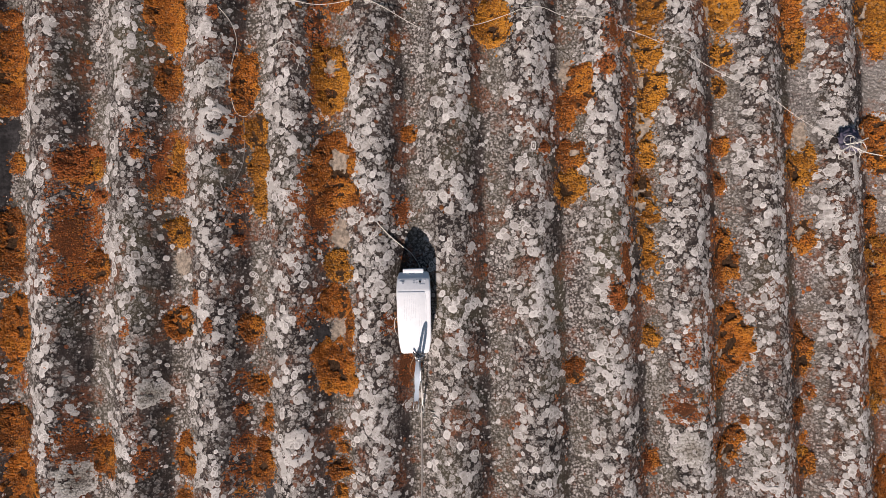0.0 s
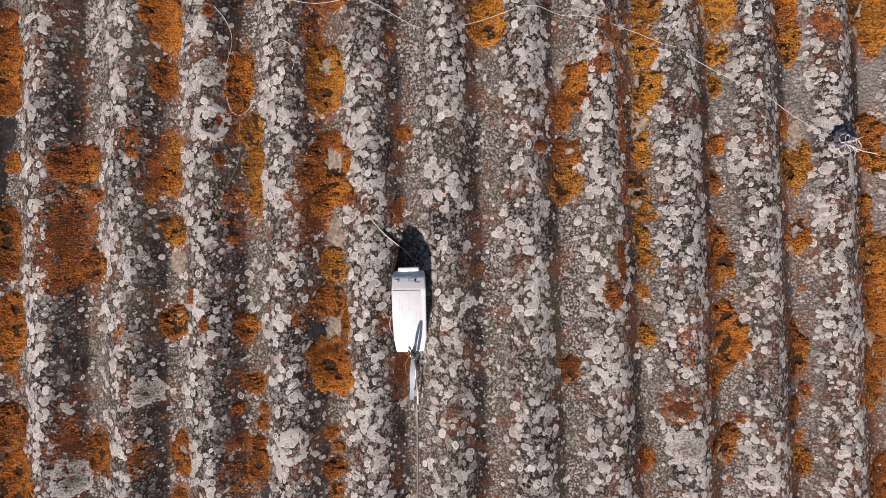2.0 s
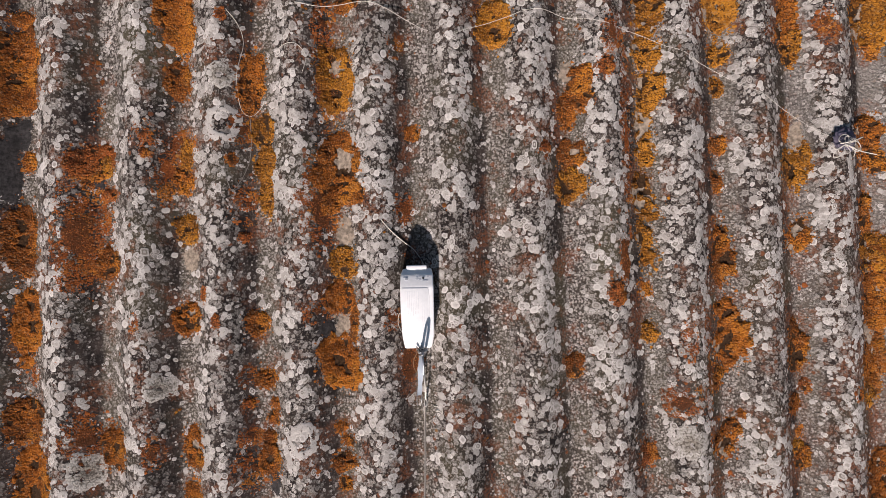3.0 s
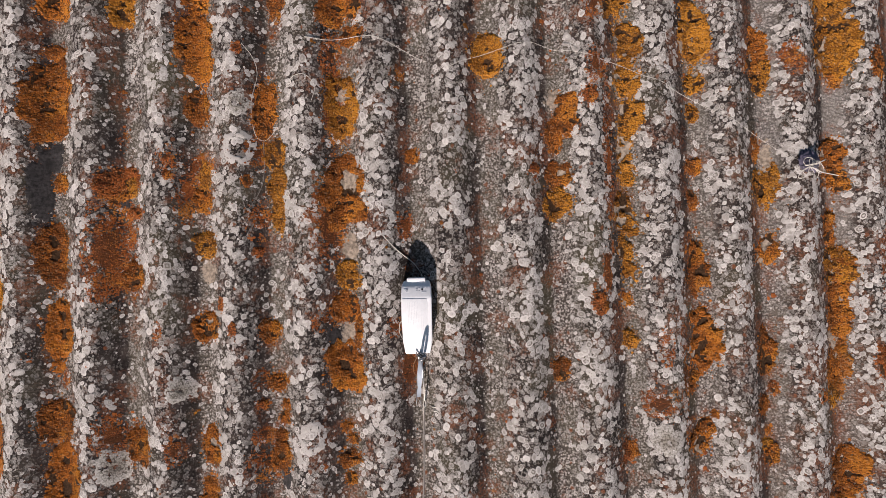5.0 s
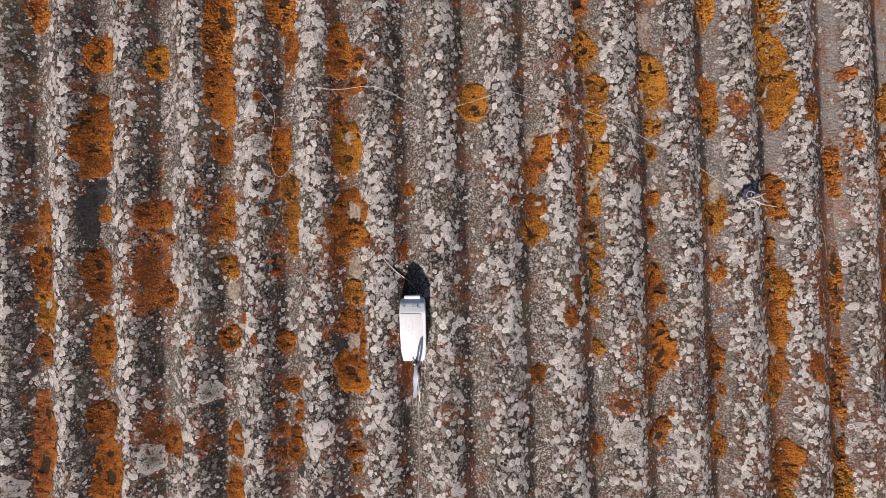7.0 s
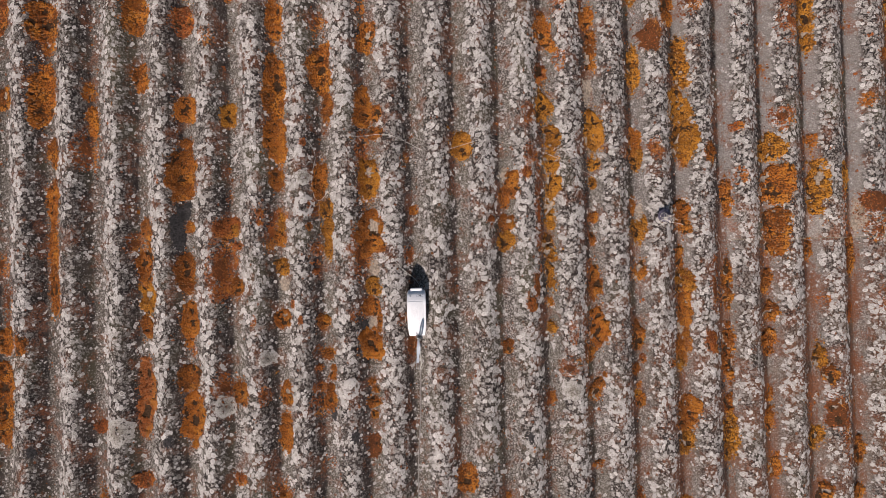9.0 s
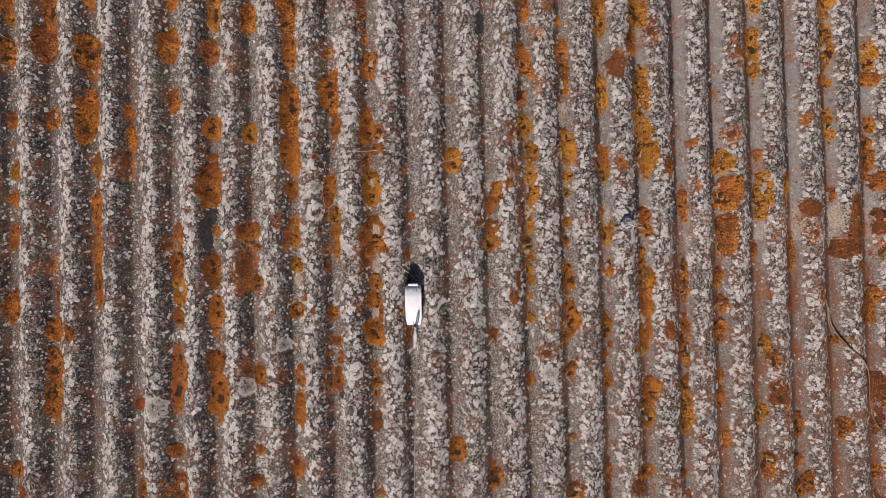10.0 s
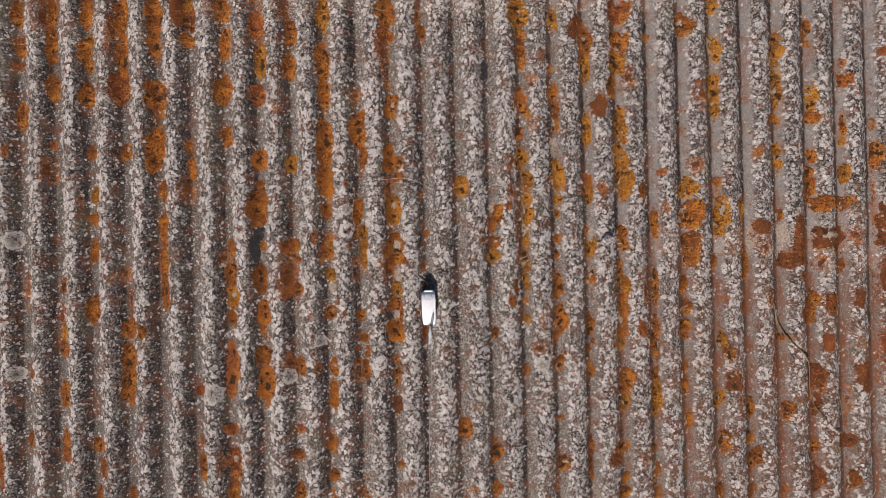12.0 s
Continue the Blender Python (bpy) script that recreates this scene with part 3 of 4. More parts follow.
growths(1, ((8, 428, 64, 92, 0.7, 1), (3, -681, 65, 91, 0.5, 1), (38, -954, 31, 26, 0.35, 0),))
growths(2, ((24, 300, 48, 89, 0.4, 0), (1, 251, 36, 67, 0.55, 0), (-46, 182, 21, 21, 0.3, 0), (9, 169, 51, 58, 0.5, 2), (9, 109, 60, 69, 0.6, 1), (2, -244, 36, 52, 0.5, 0), (-7, -796, 65, 104, 0.4, 1), (-4, -966, 52, 52, 0.34, 0),))
growths(3, ((-20, 1208, 91, 155, 0.62, 1), (3, 1049, 39, 174, 0.55, 0), (42, 909, 51, 64, 0.24, 0), (-15, 849, 39, 65, 0.5, 0), (4, 804, 78, 104, 0.45, 1), (44, 713, 39, 64, 0.2, 0), (-19, 666, 39, 65, 0.3, 0), (-15, 559, 62, 122, 0.6, 1), (-64, 532, 44, 64, 0.22, 0), (10, 448, 54, 87, 0.7, 0), (-62, 400, 41, 68, 0.24, 0), (10, 370, 51, 69, 0.7, 1), (-76, 335, 31, 37, 0.3, 0), (11, 297, 50, 78, 0.7, 0), (2, 224, 36, 70, 0.6, 0),))
growths(3, ((-35, 202, 24, 342, 0.1, 0), (4, 166, 38, 48, 0.6, 0), (3, 86, 52, 107, 0.6, 1), (-2, 7, 29, 55, 0.6, 0), (-48, -39, 23, 79, 0.26, 0), (7, -43, 36, 53, 0.6, 0), (-69, -99, 32, 53, 0.3, 0), (-6, -100, 29, 38, 0.4, 0), (2, -185, 30, 43, 0.7, 0), (69, -203, 26, 73, 0.22, 0), (64, -316, 66, 68, 0.18, 0), (-11, -423, 38, 68, 0.3, 0),))
growths(4, ((-1, 1193, 44, 83, 0.6, 0), (-62, 1028, 38, 51, 0.26, 0), (-16, 965, 26, 39, 0.4, 0), (-5, 861, 52, 91, 0.4, 1), (4, 737, 39, 130, 0.35, 0), (5, 475, 52, 156, 0.65, 1), (11, 449, 54, 92, 0.75, 2), (8, 362, 43, 43, 0.8, 1), (1, 296, 26, 37, 0.7, 0), (-1, 177, 33, 38, 0.4, 0), (-2, 109, 25, 40, 0.5, 0), (-2, -35, 47, 130, 0.55, 1), (9, -197, 62, 135, 0.55, 1), (-40, -260, 21, 203, 0.18, 0), (-20, -278, 28, 51, 0.45, 0),))
growths(4, ((24, -349, 13, 18, 0.4, 0), (-3, -394, 46, 74, 0.5, 1), (-4, -651, 34, 26, 0.35, 0), (5, -860, 60, 78, 0.4, 3), (-21, -941, 26, 91, 0.24, 0),))
growths(5, ((-43, 1150, 77, 108, 0.3, 0), (-1, 1096, 62, 117, 0.55, 1), (0, 972, 55, 130, 0.6, 1), (52, 793, 77, 103, 0.26, 0), (-2, 682, 47, 156, 0.65, 0), (0, 441, 38, 62, 0.55, 0), (-6, 420, 42, 104, 0.5, 0), (62, 415, 38, 51, 0.2, 0), (64, 400, 37, 55, 0.24, 0), (-45, 395, 29, 27, 0.24, 0), (2, 375, 36, 70, 0.6, 0), (-14, 217, 22, 62, 0.35, 0), (20, 143, 24, 72, 0.65, 0), (-3, 124, 47, 81, 0.6, 1), (2, 4, 54, 67, 0.45, 2),))
growths(5, ((-7, -223, 43, 103, 0.5, 1), (7, -300, 22, 27, 0.3, 0), (-17, -332, 27, 40, 0.5, 0), (-5, -389, 16, 22, 0.4, 0), (-14, -415, 27, 22, 0.65, 0), (-6, -442, 30, 40, 0.4, 0), (-13, -772, 31, 88, 0.3, 0), (-16, -887, 31, 109, 0.3, 0),))
growths(6, ((1, 1221, 104, 104, 0.3, 0), (8, 1088, 83, 104, 0.55, 1), (-4, 990, 78, 117, 0.6, 1), (45, 919, 64, 111, 0.24, 0), (-33, 874, 52, 103, 0.5, 0), (6, 704, 60, 161, 0.65, 0), (-1, 559, 67, 135, 0.6, 1), (9, 521, 66, 72, 0.6, 1), (11, 430, 43, 78, 0.6, 1), (13, 430, 86, 130, 0.65, 0), (8, 375, 36, 54, 0.5, 0), (6, 177, 58, 114, 0.55, 1), (-7, 38, 28, 82, 0.5, 1), (5, -44, 65, 78, 0.6, 0), (8, -62, 48, 102, 0.45, 0),))
growths(6, ((5, -129, 44, 117, 0.45, 0), (1, -151, 46, 96, 0.45, 0), (-4, -254, 47, 104, 0.55, 1), (-15, -269, 42, 56, 0.5, 1), (-51, -313, 25, 24, 0.3, 0), (-14, -317, 36, 56, 0.65, 0), (4, -489, 75, 120, 0.5, 1), (5, -493, 60, 83, 0.5, 1), (-1, -576, 52, 91, 0.6, 1), (-22, -789, 78, 52, 0.5, 1), (-49, -840, 64, 64, 0.26, 0), (-6, -936, 44, 52, 0.45, 0), (-20, -1002, 65, 57, 0.35, 1),))
growths(7, ((-15, 1103, 34, 34, 0.5, 0), (44, 474, 39, 31, 0.3, 0), (-47, 393, 46, 64, 0.35, 0), (49, 311, 44, 51, 0.26, 0), (8, 243, 39, 130, 0.5, 0), (2, -47, 39, 182, 0.5, 1), (-49, -51, 39, 167, 0.2, 0), (-66, -249, 46, 72, 0.3, 0), (0, -297, 47, 208, 0.5, 1), (-8, -455, 39, 78, 0.5, 1), (-1, -574, 57, 156, 0.6, 0), (-18, -802, 39, 39, 0.5, 0), (-72, -848, 38, 77, 0.26, 0), (-13, -914, 52, 78, 0.45, 0), (-5, -1007, 44, 52, 0.4, 1),))
growths(8, ((14, 1165, 91, 104, 0.4, 1), (-10, 669, 26, 39, 0.4, 0), (53, 502, 77, 72, 0.24, 0), (15, 404, 78, 91, 0.65, 0), (23, 273, 104, 155, 0.35, 0), (16, 153, 91, 91, 0.55, 0), (17, 73, 83, 88, 0.45, 0), (-11, -44, 47, 91, 0.5, 0), (3, -150, 52, 65, 0.4, 0), (-11, -252, 57, 86, 0.55, 0), (-14, -433, 34, 52, 0.4, 0), (-13, -522, 39, 83, 0.5, 1), (4, -671, 52, 78, 0.35, 0),))
growths(9, ((8, 1244, 52, 78, 0.6, 0), (4, 1052, 62, 117, 0.7, 0), (1, 846, 57, 208, 0.65, 1), (-69, 831, 69, 141, 0.24, 0), (6, 422, 44, 52, 0.5, 0), (16, 269, 65, 194, 0.6, 2), (-10, 58, 31, 65, 0.5, 1), (30, -114, 39, 39, 0.25, 0), (14, -299, 44, 91, 0.65, 0), (44, -369, 39, 77, 0.35, 0), (-24, -469, 26, 91, 0.2, 0), (60, -499, 69, 103, 0.27, 0), (-2, -583, 65, 78, 0.6, 0), (12, -781, 52, 104, 0.35, 2), (-14, -1014, 39, 70, 0.4, 1),))
growths(10, ((51, 560, 44, 41, 0.35, 0), (-33, 306, 34, 90, 0.6, 0), (-44, 201, 26, 219, 0.14, 0), (29, 193, 52, 103, 0.24, 0), (67, 126, 77, 77, 0.2, 0), (-19, 22, 39, 130, 0.5, 0), (-32, -162, 31, 77, 0.3, 0), (-61, -539, 38, 256, 0.14, 0), (-8, -634, 44, 91, 0.5, 1), (-12, -773, 44, 52, 0.5, 1), (18, -852, 47, 78, 0.4, 0), (-12, -885, 39, 75, 0.55, 1), (-3, -1018, 34, 65, 0.4, 1),))
growths(11, ((2, 1036, 62, 169, 0.8, 1), (0, 856, 57, 182, 0.8, 0), (-21, 719, 83, 57, 0.35, 0), (-5, 550, 52, 130, 0.6, 1), (3, 264, 39, 65, 0.5, 0), (-77, 213, 95, 69, 0.26, 0), (40, 57, 90, 77, 0.27, 0), (-68, -117, 38, 90, 0.24, 0), (3, -308, 91, 39, 0.55, 0), (-45, -428, 26, 232, 0.14, 0), (23, -638, 52, 116, 0.34, 0), (-1, -1031, 39, 52, 0.3, 1),))
growths(12, ((1, 1135, 44, 130, 0.5, 0), (14, 823, 52, 122, 0.7, 1), (16, 724, 73, 70, 0.5, 0), (9, 534, 39, 78, 0.55, 1), (1, 421, 52, 143, 0.55, 1), (48, 318, 129, 77, 0.45, 0), (-57, 152, 69, 249, 0.26, 0), (64, 152, 179, 115, 0.27, 2), (43, 41, 77, 77, 0.2, 0), (-46, -23, 39, 51, 0.5, 1), (-2, -132, 83, 78, 0.5, 0), (-25, -204, 85, 91, 0.45, 0), (63, -335, 56, 90, 0.27, 0), (11, -491, 91, 130, 0.27, 0), (-59, -595, 77, 38, 0.25, 0),))
growths(12, ((5, -625, 47, 104, 0.25, 0), (-3, -824, 52, 52, 0.45, 1), (12, -970, 65, 130, 0.27, 0),))
growths(13, ((23, 977, 26, 39, 0.4, 0), (38, 901, 46, 52, 0.3, 0), (17, 894, 39, 83, 0.5, 1), (18, 684, 26, 91, 0.5, 0), (12, 612, 39, 52, 0.7, 0), (16, 458, 47, 91, 0.65, 1), (19, 321, 83, 70, 0.5, 0), (54, 169, 77, 77, 0.2, 0), (-9, 38, 52, 78, 0.26, 0), (69, -128, 51, 90, 0.27, 0), (-65, -158, 77, 103, 0.3, 1), (9, -603, 39, 130, 0.22, 0), (11, -802, 104, 78, 0.27, 0), (27, -986, 52, 78, 0.5, 0),))
growths(14, ((60, 1027, 51, 41, 0.3, 0), (12, 690, 34, 52, 0.55, 0), (24, 541, 57, 129, 0.5, 1), (13, 342, 26, 259, 0.2, 0), (50, 199, 64, 218, 0.26, 0), (55, -60, 90, 305, 0.22, 0), (-79, -339, 38, 64, 0.25, 0), (49, -384, 90, 321, 0.22, 0), (-62, -499, 82, 141, 0.27, 0),))


# ---- pale rosettes, past counting ----
def thallus(verts, faces, rims, x, y, r, sides, lift, rand):
    """A small lobed disc with a raised rim."""
    base, z0 = len(verts), top(x, y) - wave(x) + lift
    turn, flat = rand.uniform(0, 6.28), rand.uniform(0.78, 1.0)
    p1, p2, a1, a2 = rand.uniform(0, 6.28), rand.uniform(0, 6.28), rand.uniform(0.05, 0.20), rand.uniform(0.03, 0.12)
    verts.append((x, y, wave(x) + z0))
    rims.append(0.0)
    ways = []
    for k in range(sides):
        a = turn + 2 * math.pi * k / sides
        q = r * (1 + a1 * math.cos(2 * a + p1) + a2 * math.cos((4 if sides > 8 else 3) * a + p2) + rand.uniform(-0.05, 0.05))
        ways.append((q * math.cos(a) * flat, q * math.sin(a)))
    for rim, share, up in ((0.75, 0.74, 0.00012), (1.0, 1.0, -0.00008)):
        for dx, dy in ways:
            verts.append((x + dx * share, y + dy * share, wave(x + dx * share) + z0 + up))
            rims.append(rim)
    for k in range(sides):
        m = (k + 1) % sides
        faces.append((base, base + 1 + k, base + 1 + m))
        faces.append((base + 1 + k, base + 1 + sides + k, base + 1 + sides + m, base + 1 + m))


def rosettes(count, wide, long, seed):
    rand = random.Random(seed)
    verts, faces, rims = [], [], []
    made = 0
    while made < count:
        x, y = rand.uniform(*wide), rand.uniform(*long)
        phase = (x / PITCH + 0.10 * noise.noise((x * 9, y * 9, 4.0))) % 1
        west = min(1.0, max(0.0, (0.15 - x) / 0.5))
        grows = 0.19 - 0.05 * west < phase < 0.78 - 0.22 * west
        field = 0.52 + 0.4 * noise.noise((x * 5, y * 3.2, 7.0)) + 0.7 * noise.noise((x * 18, y * 14, 1.0)) + 1.2 * noise.noise((x * 52, y * 42, 2.0)) + 0.8 * noise.noise((x * 105, y * 90, 5.0))
        east = min(1.0, max(0.0, (x - 0.1) / 0.5))
        field += 0.16 * east + 0.08 * west                                 # a closer mosaic towards that gable
        likes = (1.0 if field > 0.45 else 0.12 + 0.25 * east) if grows else 0.30 - 0.15 * east
        if x > 1.0 and seed == 5:
            likes *= 0.7 if y > 0.15 else 0.8
        likes *= math.exp(-9 * (max(0.0, -2.0 - x) + max(0.0, x - 2.25) + max(0.0, -1.12 - y) + max(0.0, y - 1.36)))      # thins out
        here = round(x / PITCH)
        if any(((x - a) / w) ** 2 + ((y - b) / l) ** 2 < 1 and rand.random() < keep for k in (here - 1, here, here + 1) for a, b, w, l, keep in GROWN.get(k, ())):
            continue
        if rand.random() > likes * (field if grows else 1.0):
            continue
        r = min(0.0088, 0.0026 + rand.expovariate(1 / 0.0023)) if grows else min(0.0065, 0.0015 + rand.expovariate(1 / 0.0014))
        r *= 0.95 - 0.12 * east
        for _ in range(rand.choice((1, 1, 2, 3))):
            thallus(verts, faces, rims, x, y, r, (6 if r < 0.0034 else 9 if r < 0.0058 else 13) if abs(x) < 1.0 and abs(y) < 0.6 else 5 if r < 0.0034 else 6 if r < 0.0058 else 8, rand.uniform(0.00022, 0.00045), rand)
            x, y, r = x + rand.uniform(-1.7, 1.7) * r, y + rand.uniform(-1.7, 1.7) * r, r * rand.uniform(0.5, 1.0)
            made += 1
    me = mesh_of("rosette_lichens", verts, faces, ROSETTE)
    me.attributes.new("rim", "FLOAT", "POINT").data.foreach_set("value", rims)
    ob = new("rosette_lichens", me)
    ob.matrix_world = ROOF
    tagged(ob, "chalky white and grey rosette lichens spotting the whole roof", "lichen", kind="stuff")


rosettes(90000, (-2.8, 3.0), (-1.9, 2.1), 5)
rosettes(9000, (-3.1, 3.1), (EAVES + 0.02, RIDGE - 0.02), 6)


def broad_rosette(x, y, r, hollow, seed, skin, broken, tall=0.0008):
    """A large old thallus, some with a bare middle."""
    verts, faces, rims = [], [], []
    sides, rings = 40, 9
    rand = random.Random(seed)
    z0 = top(x, y) - wave(x)
    for k in range(rings + 1):
        s = hollow + (1 - hollow) * k / rings
        for i in range(sides):
            a = 2 * math.pi * i / sides
            q = r * s * (1 + 0.26 * noise.noise((math.cos(a) * 1.6, math.sin(a) * 1.6, seed)) + 0.22 * noise.noise((math.cos(a) * 5 + s, math.sin(a) * 5, seed)))
            px, py = x + q * math.cos(a), y + q * math.sin(a)
            up = tall * math.sin(math.pi * min(1.0, k / rings + 0.12)) ** 0.6 * (1 + 0.7 * noise.noise((px * 90, py * 90, seed))) + 0.0007 * noise.noise((px * 190, py * 190, seed))
            verts.append((px, py, wave(px) + z0 + (up if 0 < k < rings else -0.001)))
            rims.append(k / rings if hollow < 0.2 else 0.78 + 0.22 * k / rings)
    for k in range(rings):
        for i in range(sides):
            a, b = k * sides + i, k * sides + (i + 1) % sides
            if not broken or noise.noise((verts[a][0] * 110, verts[a][1] * 110, seed + 3)) < 0.34:
                faces.append((a, a + sides, b + sides, b))
    if hollow < 0.05:
        faces.append(tuple(range(sides)))
    me = mesh_of("rosette_lichen", verts, faces, skin)
    me.attributes.new("rim", "FLOAT", "POINT").data.foreach_set("value", rims)
    ob = new("rosette_lichen", me)
    ob.matrix_world = ROOF
    tagged(ob, "large pale grey lichen ring on the roof" if hollow > 0.3 else "large round grey lichen on the roof", "lichen", "large rosettes on the roof")


for n, (x, y, r, hollow) in enumerate((
        (0.516, -0.398, 0.036, 0.03), (-0.364, 0.240, 0.036, 0.5), (0.658, -0.454, 0.026, 0.55), (-0.366, 0.329, 0.028, 0.1),
        (-0.223, -0.367, 0.034, 0.45), (-0.068, 0.313, 0.015, 0.3), (-0.633, -0.417, 0.038, 0.05), (-0.494, -0.263, 0.030, 0.04),
        (-1.835, 0.225, 0.045, 0.1), (-1.839, -0.371, 0.040, 0.1), (-0.977, -0.487, 0.050, 0.05))):
    broad_rosette(x, y, r, hollow, n + 2, DISC if hollow < 0.2 else ROSETTE, n > 0)


def outlying(count, seed):
    """The same orange growths go on over the rest of the roof, past counting."""
    rand = random.Random(seed)
    verts, faces = [], []
    for n in range(count):
        x, y = PITCH * rand.randint(-19, 19) - 0.01, rand.uniform(EAVES + 0.15, RIDGE - 0.15)
        if -2.0 < x < 2.15 and -1.0 < y < 1.3:
            continue
        wide, long = rand.uniform(0.010, 0.020), rand.uniform(0.025, 0.075)
        for _ in range(int(30 + 700 * long)):
            granule(verts, faces, x + max(-0.03, min(0.03, rand.gauss(0, wide))), y + rand.gauss(0, long), rand.uniform(0.004, 0.010), rand)
    ob = new("outlying_lichen", mesh_of("outlying_lichen", verts, faces, ORANGE))
    ob.matrix_world = ROOF
    tagged(ob, "orange lichen growths over the rest of the roof", "lichen", kind="stuff")


outlying(230, 8)
for skin in (RUST, ORANGE, YELLOW):
    verts, faces, ages = SCATTER[skin.name]
    ob = new("small_lichens", mesh_of("small_lichens", verts, faces, skin))
    ob.data.attributes.new("young", "FLOAT", "POINT").data.foreach_set("value", ages)
    ob.matrix_world = ROOF
    tagged(ob, "small orange and rust lichens scattered over the outer roof", "lichen", kind="stuff")


def specks(count, seed):
    """Small young orange and rust thalli, thickest along the troughs and towards the east gable."""
    rand = random.Random(seed)
    for material, share, words in ((RUST, 0.55, "tiny rust-brown lichen specks strewn over the roof"), (ORANGE, 0.3, "tiny orange lichen specks strewn over the roof"), (YELLOW, 0.15, "tiny golden lichen specks strewn over the roof")):
        verts, faces, made = [], [], 0
        while made < count * share:
            x, y = rand.uniform(-2.9, 3.0), rand.uniform(-2.0, 2.3)
            phase = (x / PITCH + 0.5) % 1 - 0.5
            likes = math.exp(-((phase + 0.10) / 0.16) ** 2) * (0.35 + 0.65 * min(1.0, max(0.0, (x - 0.4) * 1.2))) + 0.03
            if rand.random() > likes * (0.5 + 1.3 * noise.noise((x * 8, y * 4, 3.0 + share))):
                continue
            made += 1
            for _ in range(rand.choice((1, 2, 4, 7))):
                granule(verts, faces, x + rand.gauss(0, 0.004), y + rand.gauss(0, 0.006), min(0.0065, 0.0012 + rand.expovariate(1 / 0.0013)), rand)
        ob = new("lichen_specks", mesh_of("lichen_specks", verts, faces, material))
        ob.matrix_world = ROOF
        tagged(ob, words, "lichen", kind="stuff")


specks(4500, 21)
# black algae and bare tan scabs
BLACKISH, SCAB = (ALGAE, "black algae crust"), (TAN, "bare pale tan scab")
for n, (x, y, wide, long, (skin, words)) in enumerate((
        (-0.779, 0.160, 0.042, 0.115, BLACKISH), (0.279, 0.961, 0.036, 0.085, BLACKISH), (-0.762, 0.230, 0.040, 0.060, BLACKISH),
        (-0.174, -0.160, 0.026, 0.034, BLACKISH), (-0.281, -0.454, 0.022, 0.045, BLACKISH),
        (-0.612, 0.130, 0.022, 0.030, BLACKISH),
        (-1.860, -0.521, 0.034, 0.034, BLACKISH), (-1.253, -0.543, 0.030, 0.034, BLACKISH), (-0.816, -0.523, 0.026, 0.030, BLACKISH), (-0.211, -0.525, 0.030, 0.040, BLACKISH), (0.366, -0.543, 0.024, 0.030, BLACKISH),
        (1.512, 0.167, 0.045, 0.105, SCAB), (1.668, 0.185, 0.052, 0.090, SCAB), (0.589, 0.611, 0.034, 0.085, SCAB), (-0.146, -0.158, 0.030, 0.060, SCAB), (-0.142, 0.026, 0.036, 0.062, SCAB),
        (-0.436, -0.020, 0.032, 0.044, SCAB), (0.757, 0.200, 0.022, 0.060, SCAB), (0.895, -0.200, 0.036, 0.050, SCAB), (0.302, 0.330, 0.030, 0.042, SCAB), (0.596, -0.075, 0.020, 0.034, SCAB))):
    lichen_patch(x, y, wide, long, 0.2, 0, 200 + 3 * n, skin, words)


# ---- strands ----
def smooth_way(points, per=8):
    """A smooth way through a few places."""
    pts = [Vector(p) for p in points]
    pts = [2 * pts[0] - pts[1], *pts, 2 * pts[-1] - pts[-2]]
    way = []
    for a, b, c, d in zip(pts, pts[1:], pts[2:], pts[3:]):
        for k in range(per):
            t = k / per
            way.append(0.5 * (2 * b + (c - a) * t + (2 * a - 5 * b + 4 * c - d) * t * t + (3 * b - a - 3 * c + d) * t ** 3))
    return [*way, pts[-2]]


def over_roof(points, radius, per=10, span=0.0):
    """The way of a strand that lies on the roof; a taut one spans from ridge to ridge."""
    way = smooth_way([(x, y, 0) for x, y in points], per)
    z = [top(p.x, p.y) + radius for p in way]
    if span:
        x = [p.x for p in way]
        z = [max(h for h, q in zip(z, x) if abs(q - here) < span) if span else h for here, h in zip(x, z)]
        z = [sum(z[max(0, k - 4):k + 5]) / len(z[max(0, k - 4):k + 5]) for k in range(len(z))]
        z = [max(a, top(p.x, p.y) + radius) for a, p in zip(z, way)]
    return [Vector((p.x, p.y, h)) for p, h in zip(way, z)]


def strand(name, points, radius, material, label, category, span=0.0, end=None):
    ob = new(name)
    ob.matrix_world = ROOF
    tagged(ob, label, category)
    part("length", tube(over_roof(points, radius, span=span), radius, 6, end), material, ob)
    return ob


# ---- the radiosonde ----
LYING = 0.0135                    # its underside over the trough's line
SX, SY = -0.0015, -0.121


def slab(outline, heights, z0, bevel):
    """A block over an outline of (x, y), each corner with its own height, its edges rounded."""
    bm = bmesh.new()
    low = [bm.verts.new((x, y, z0)) for x, y in outline]
    high = [bm.verts.new((x, y, z0 + h)) for (x, y), h in zip(outline, heights)]
    bm.faces.new(low[::-1]), bm.faces.new(high)
    for k in range(len(outline)):
        m = (k + 1) % len(outline)
        bm.faces.new((low[k], low[m], high[m], high[k]))
    bmesh.ops.triangulate(bm, faces=[f for f in bm.faces if len(f.verts) > 4])
    bmesh.ops.dissolve_limit(bm, angle_limit=radians(1), verts=bm.verts[:], edges=bm.edges[:])
    bmesh.ops.bevel(bm, geom=[e for e in bm.edges if e.calc_face_angle(0) > radians(12)], offset=bevel, segments=3, affect="EDGES", profile=0.5)
    for f in bm.faces:
        f.smooth = True
    return bm


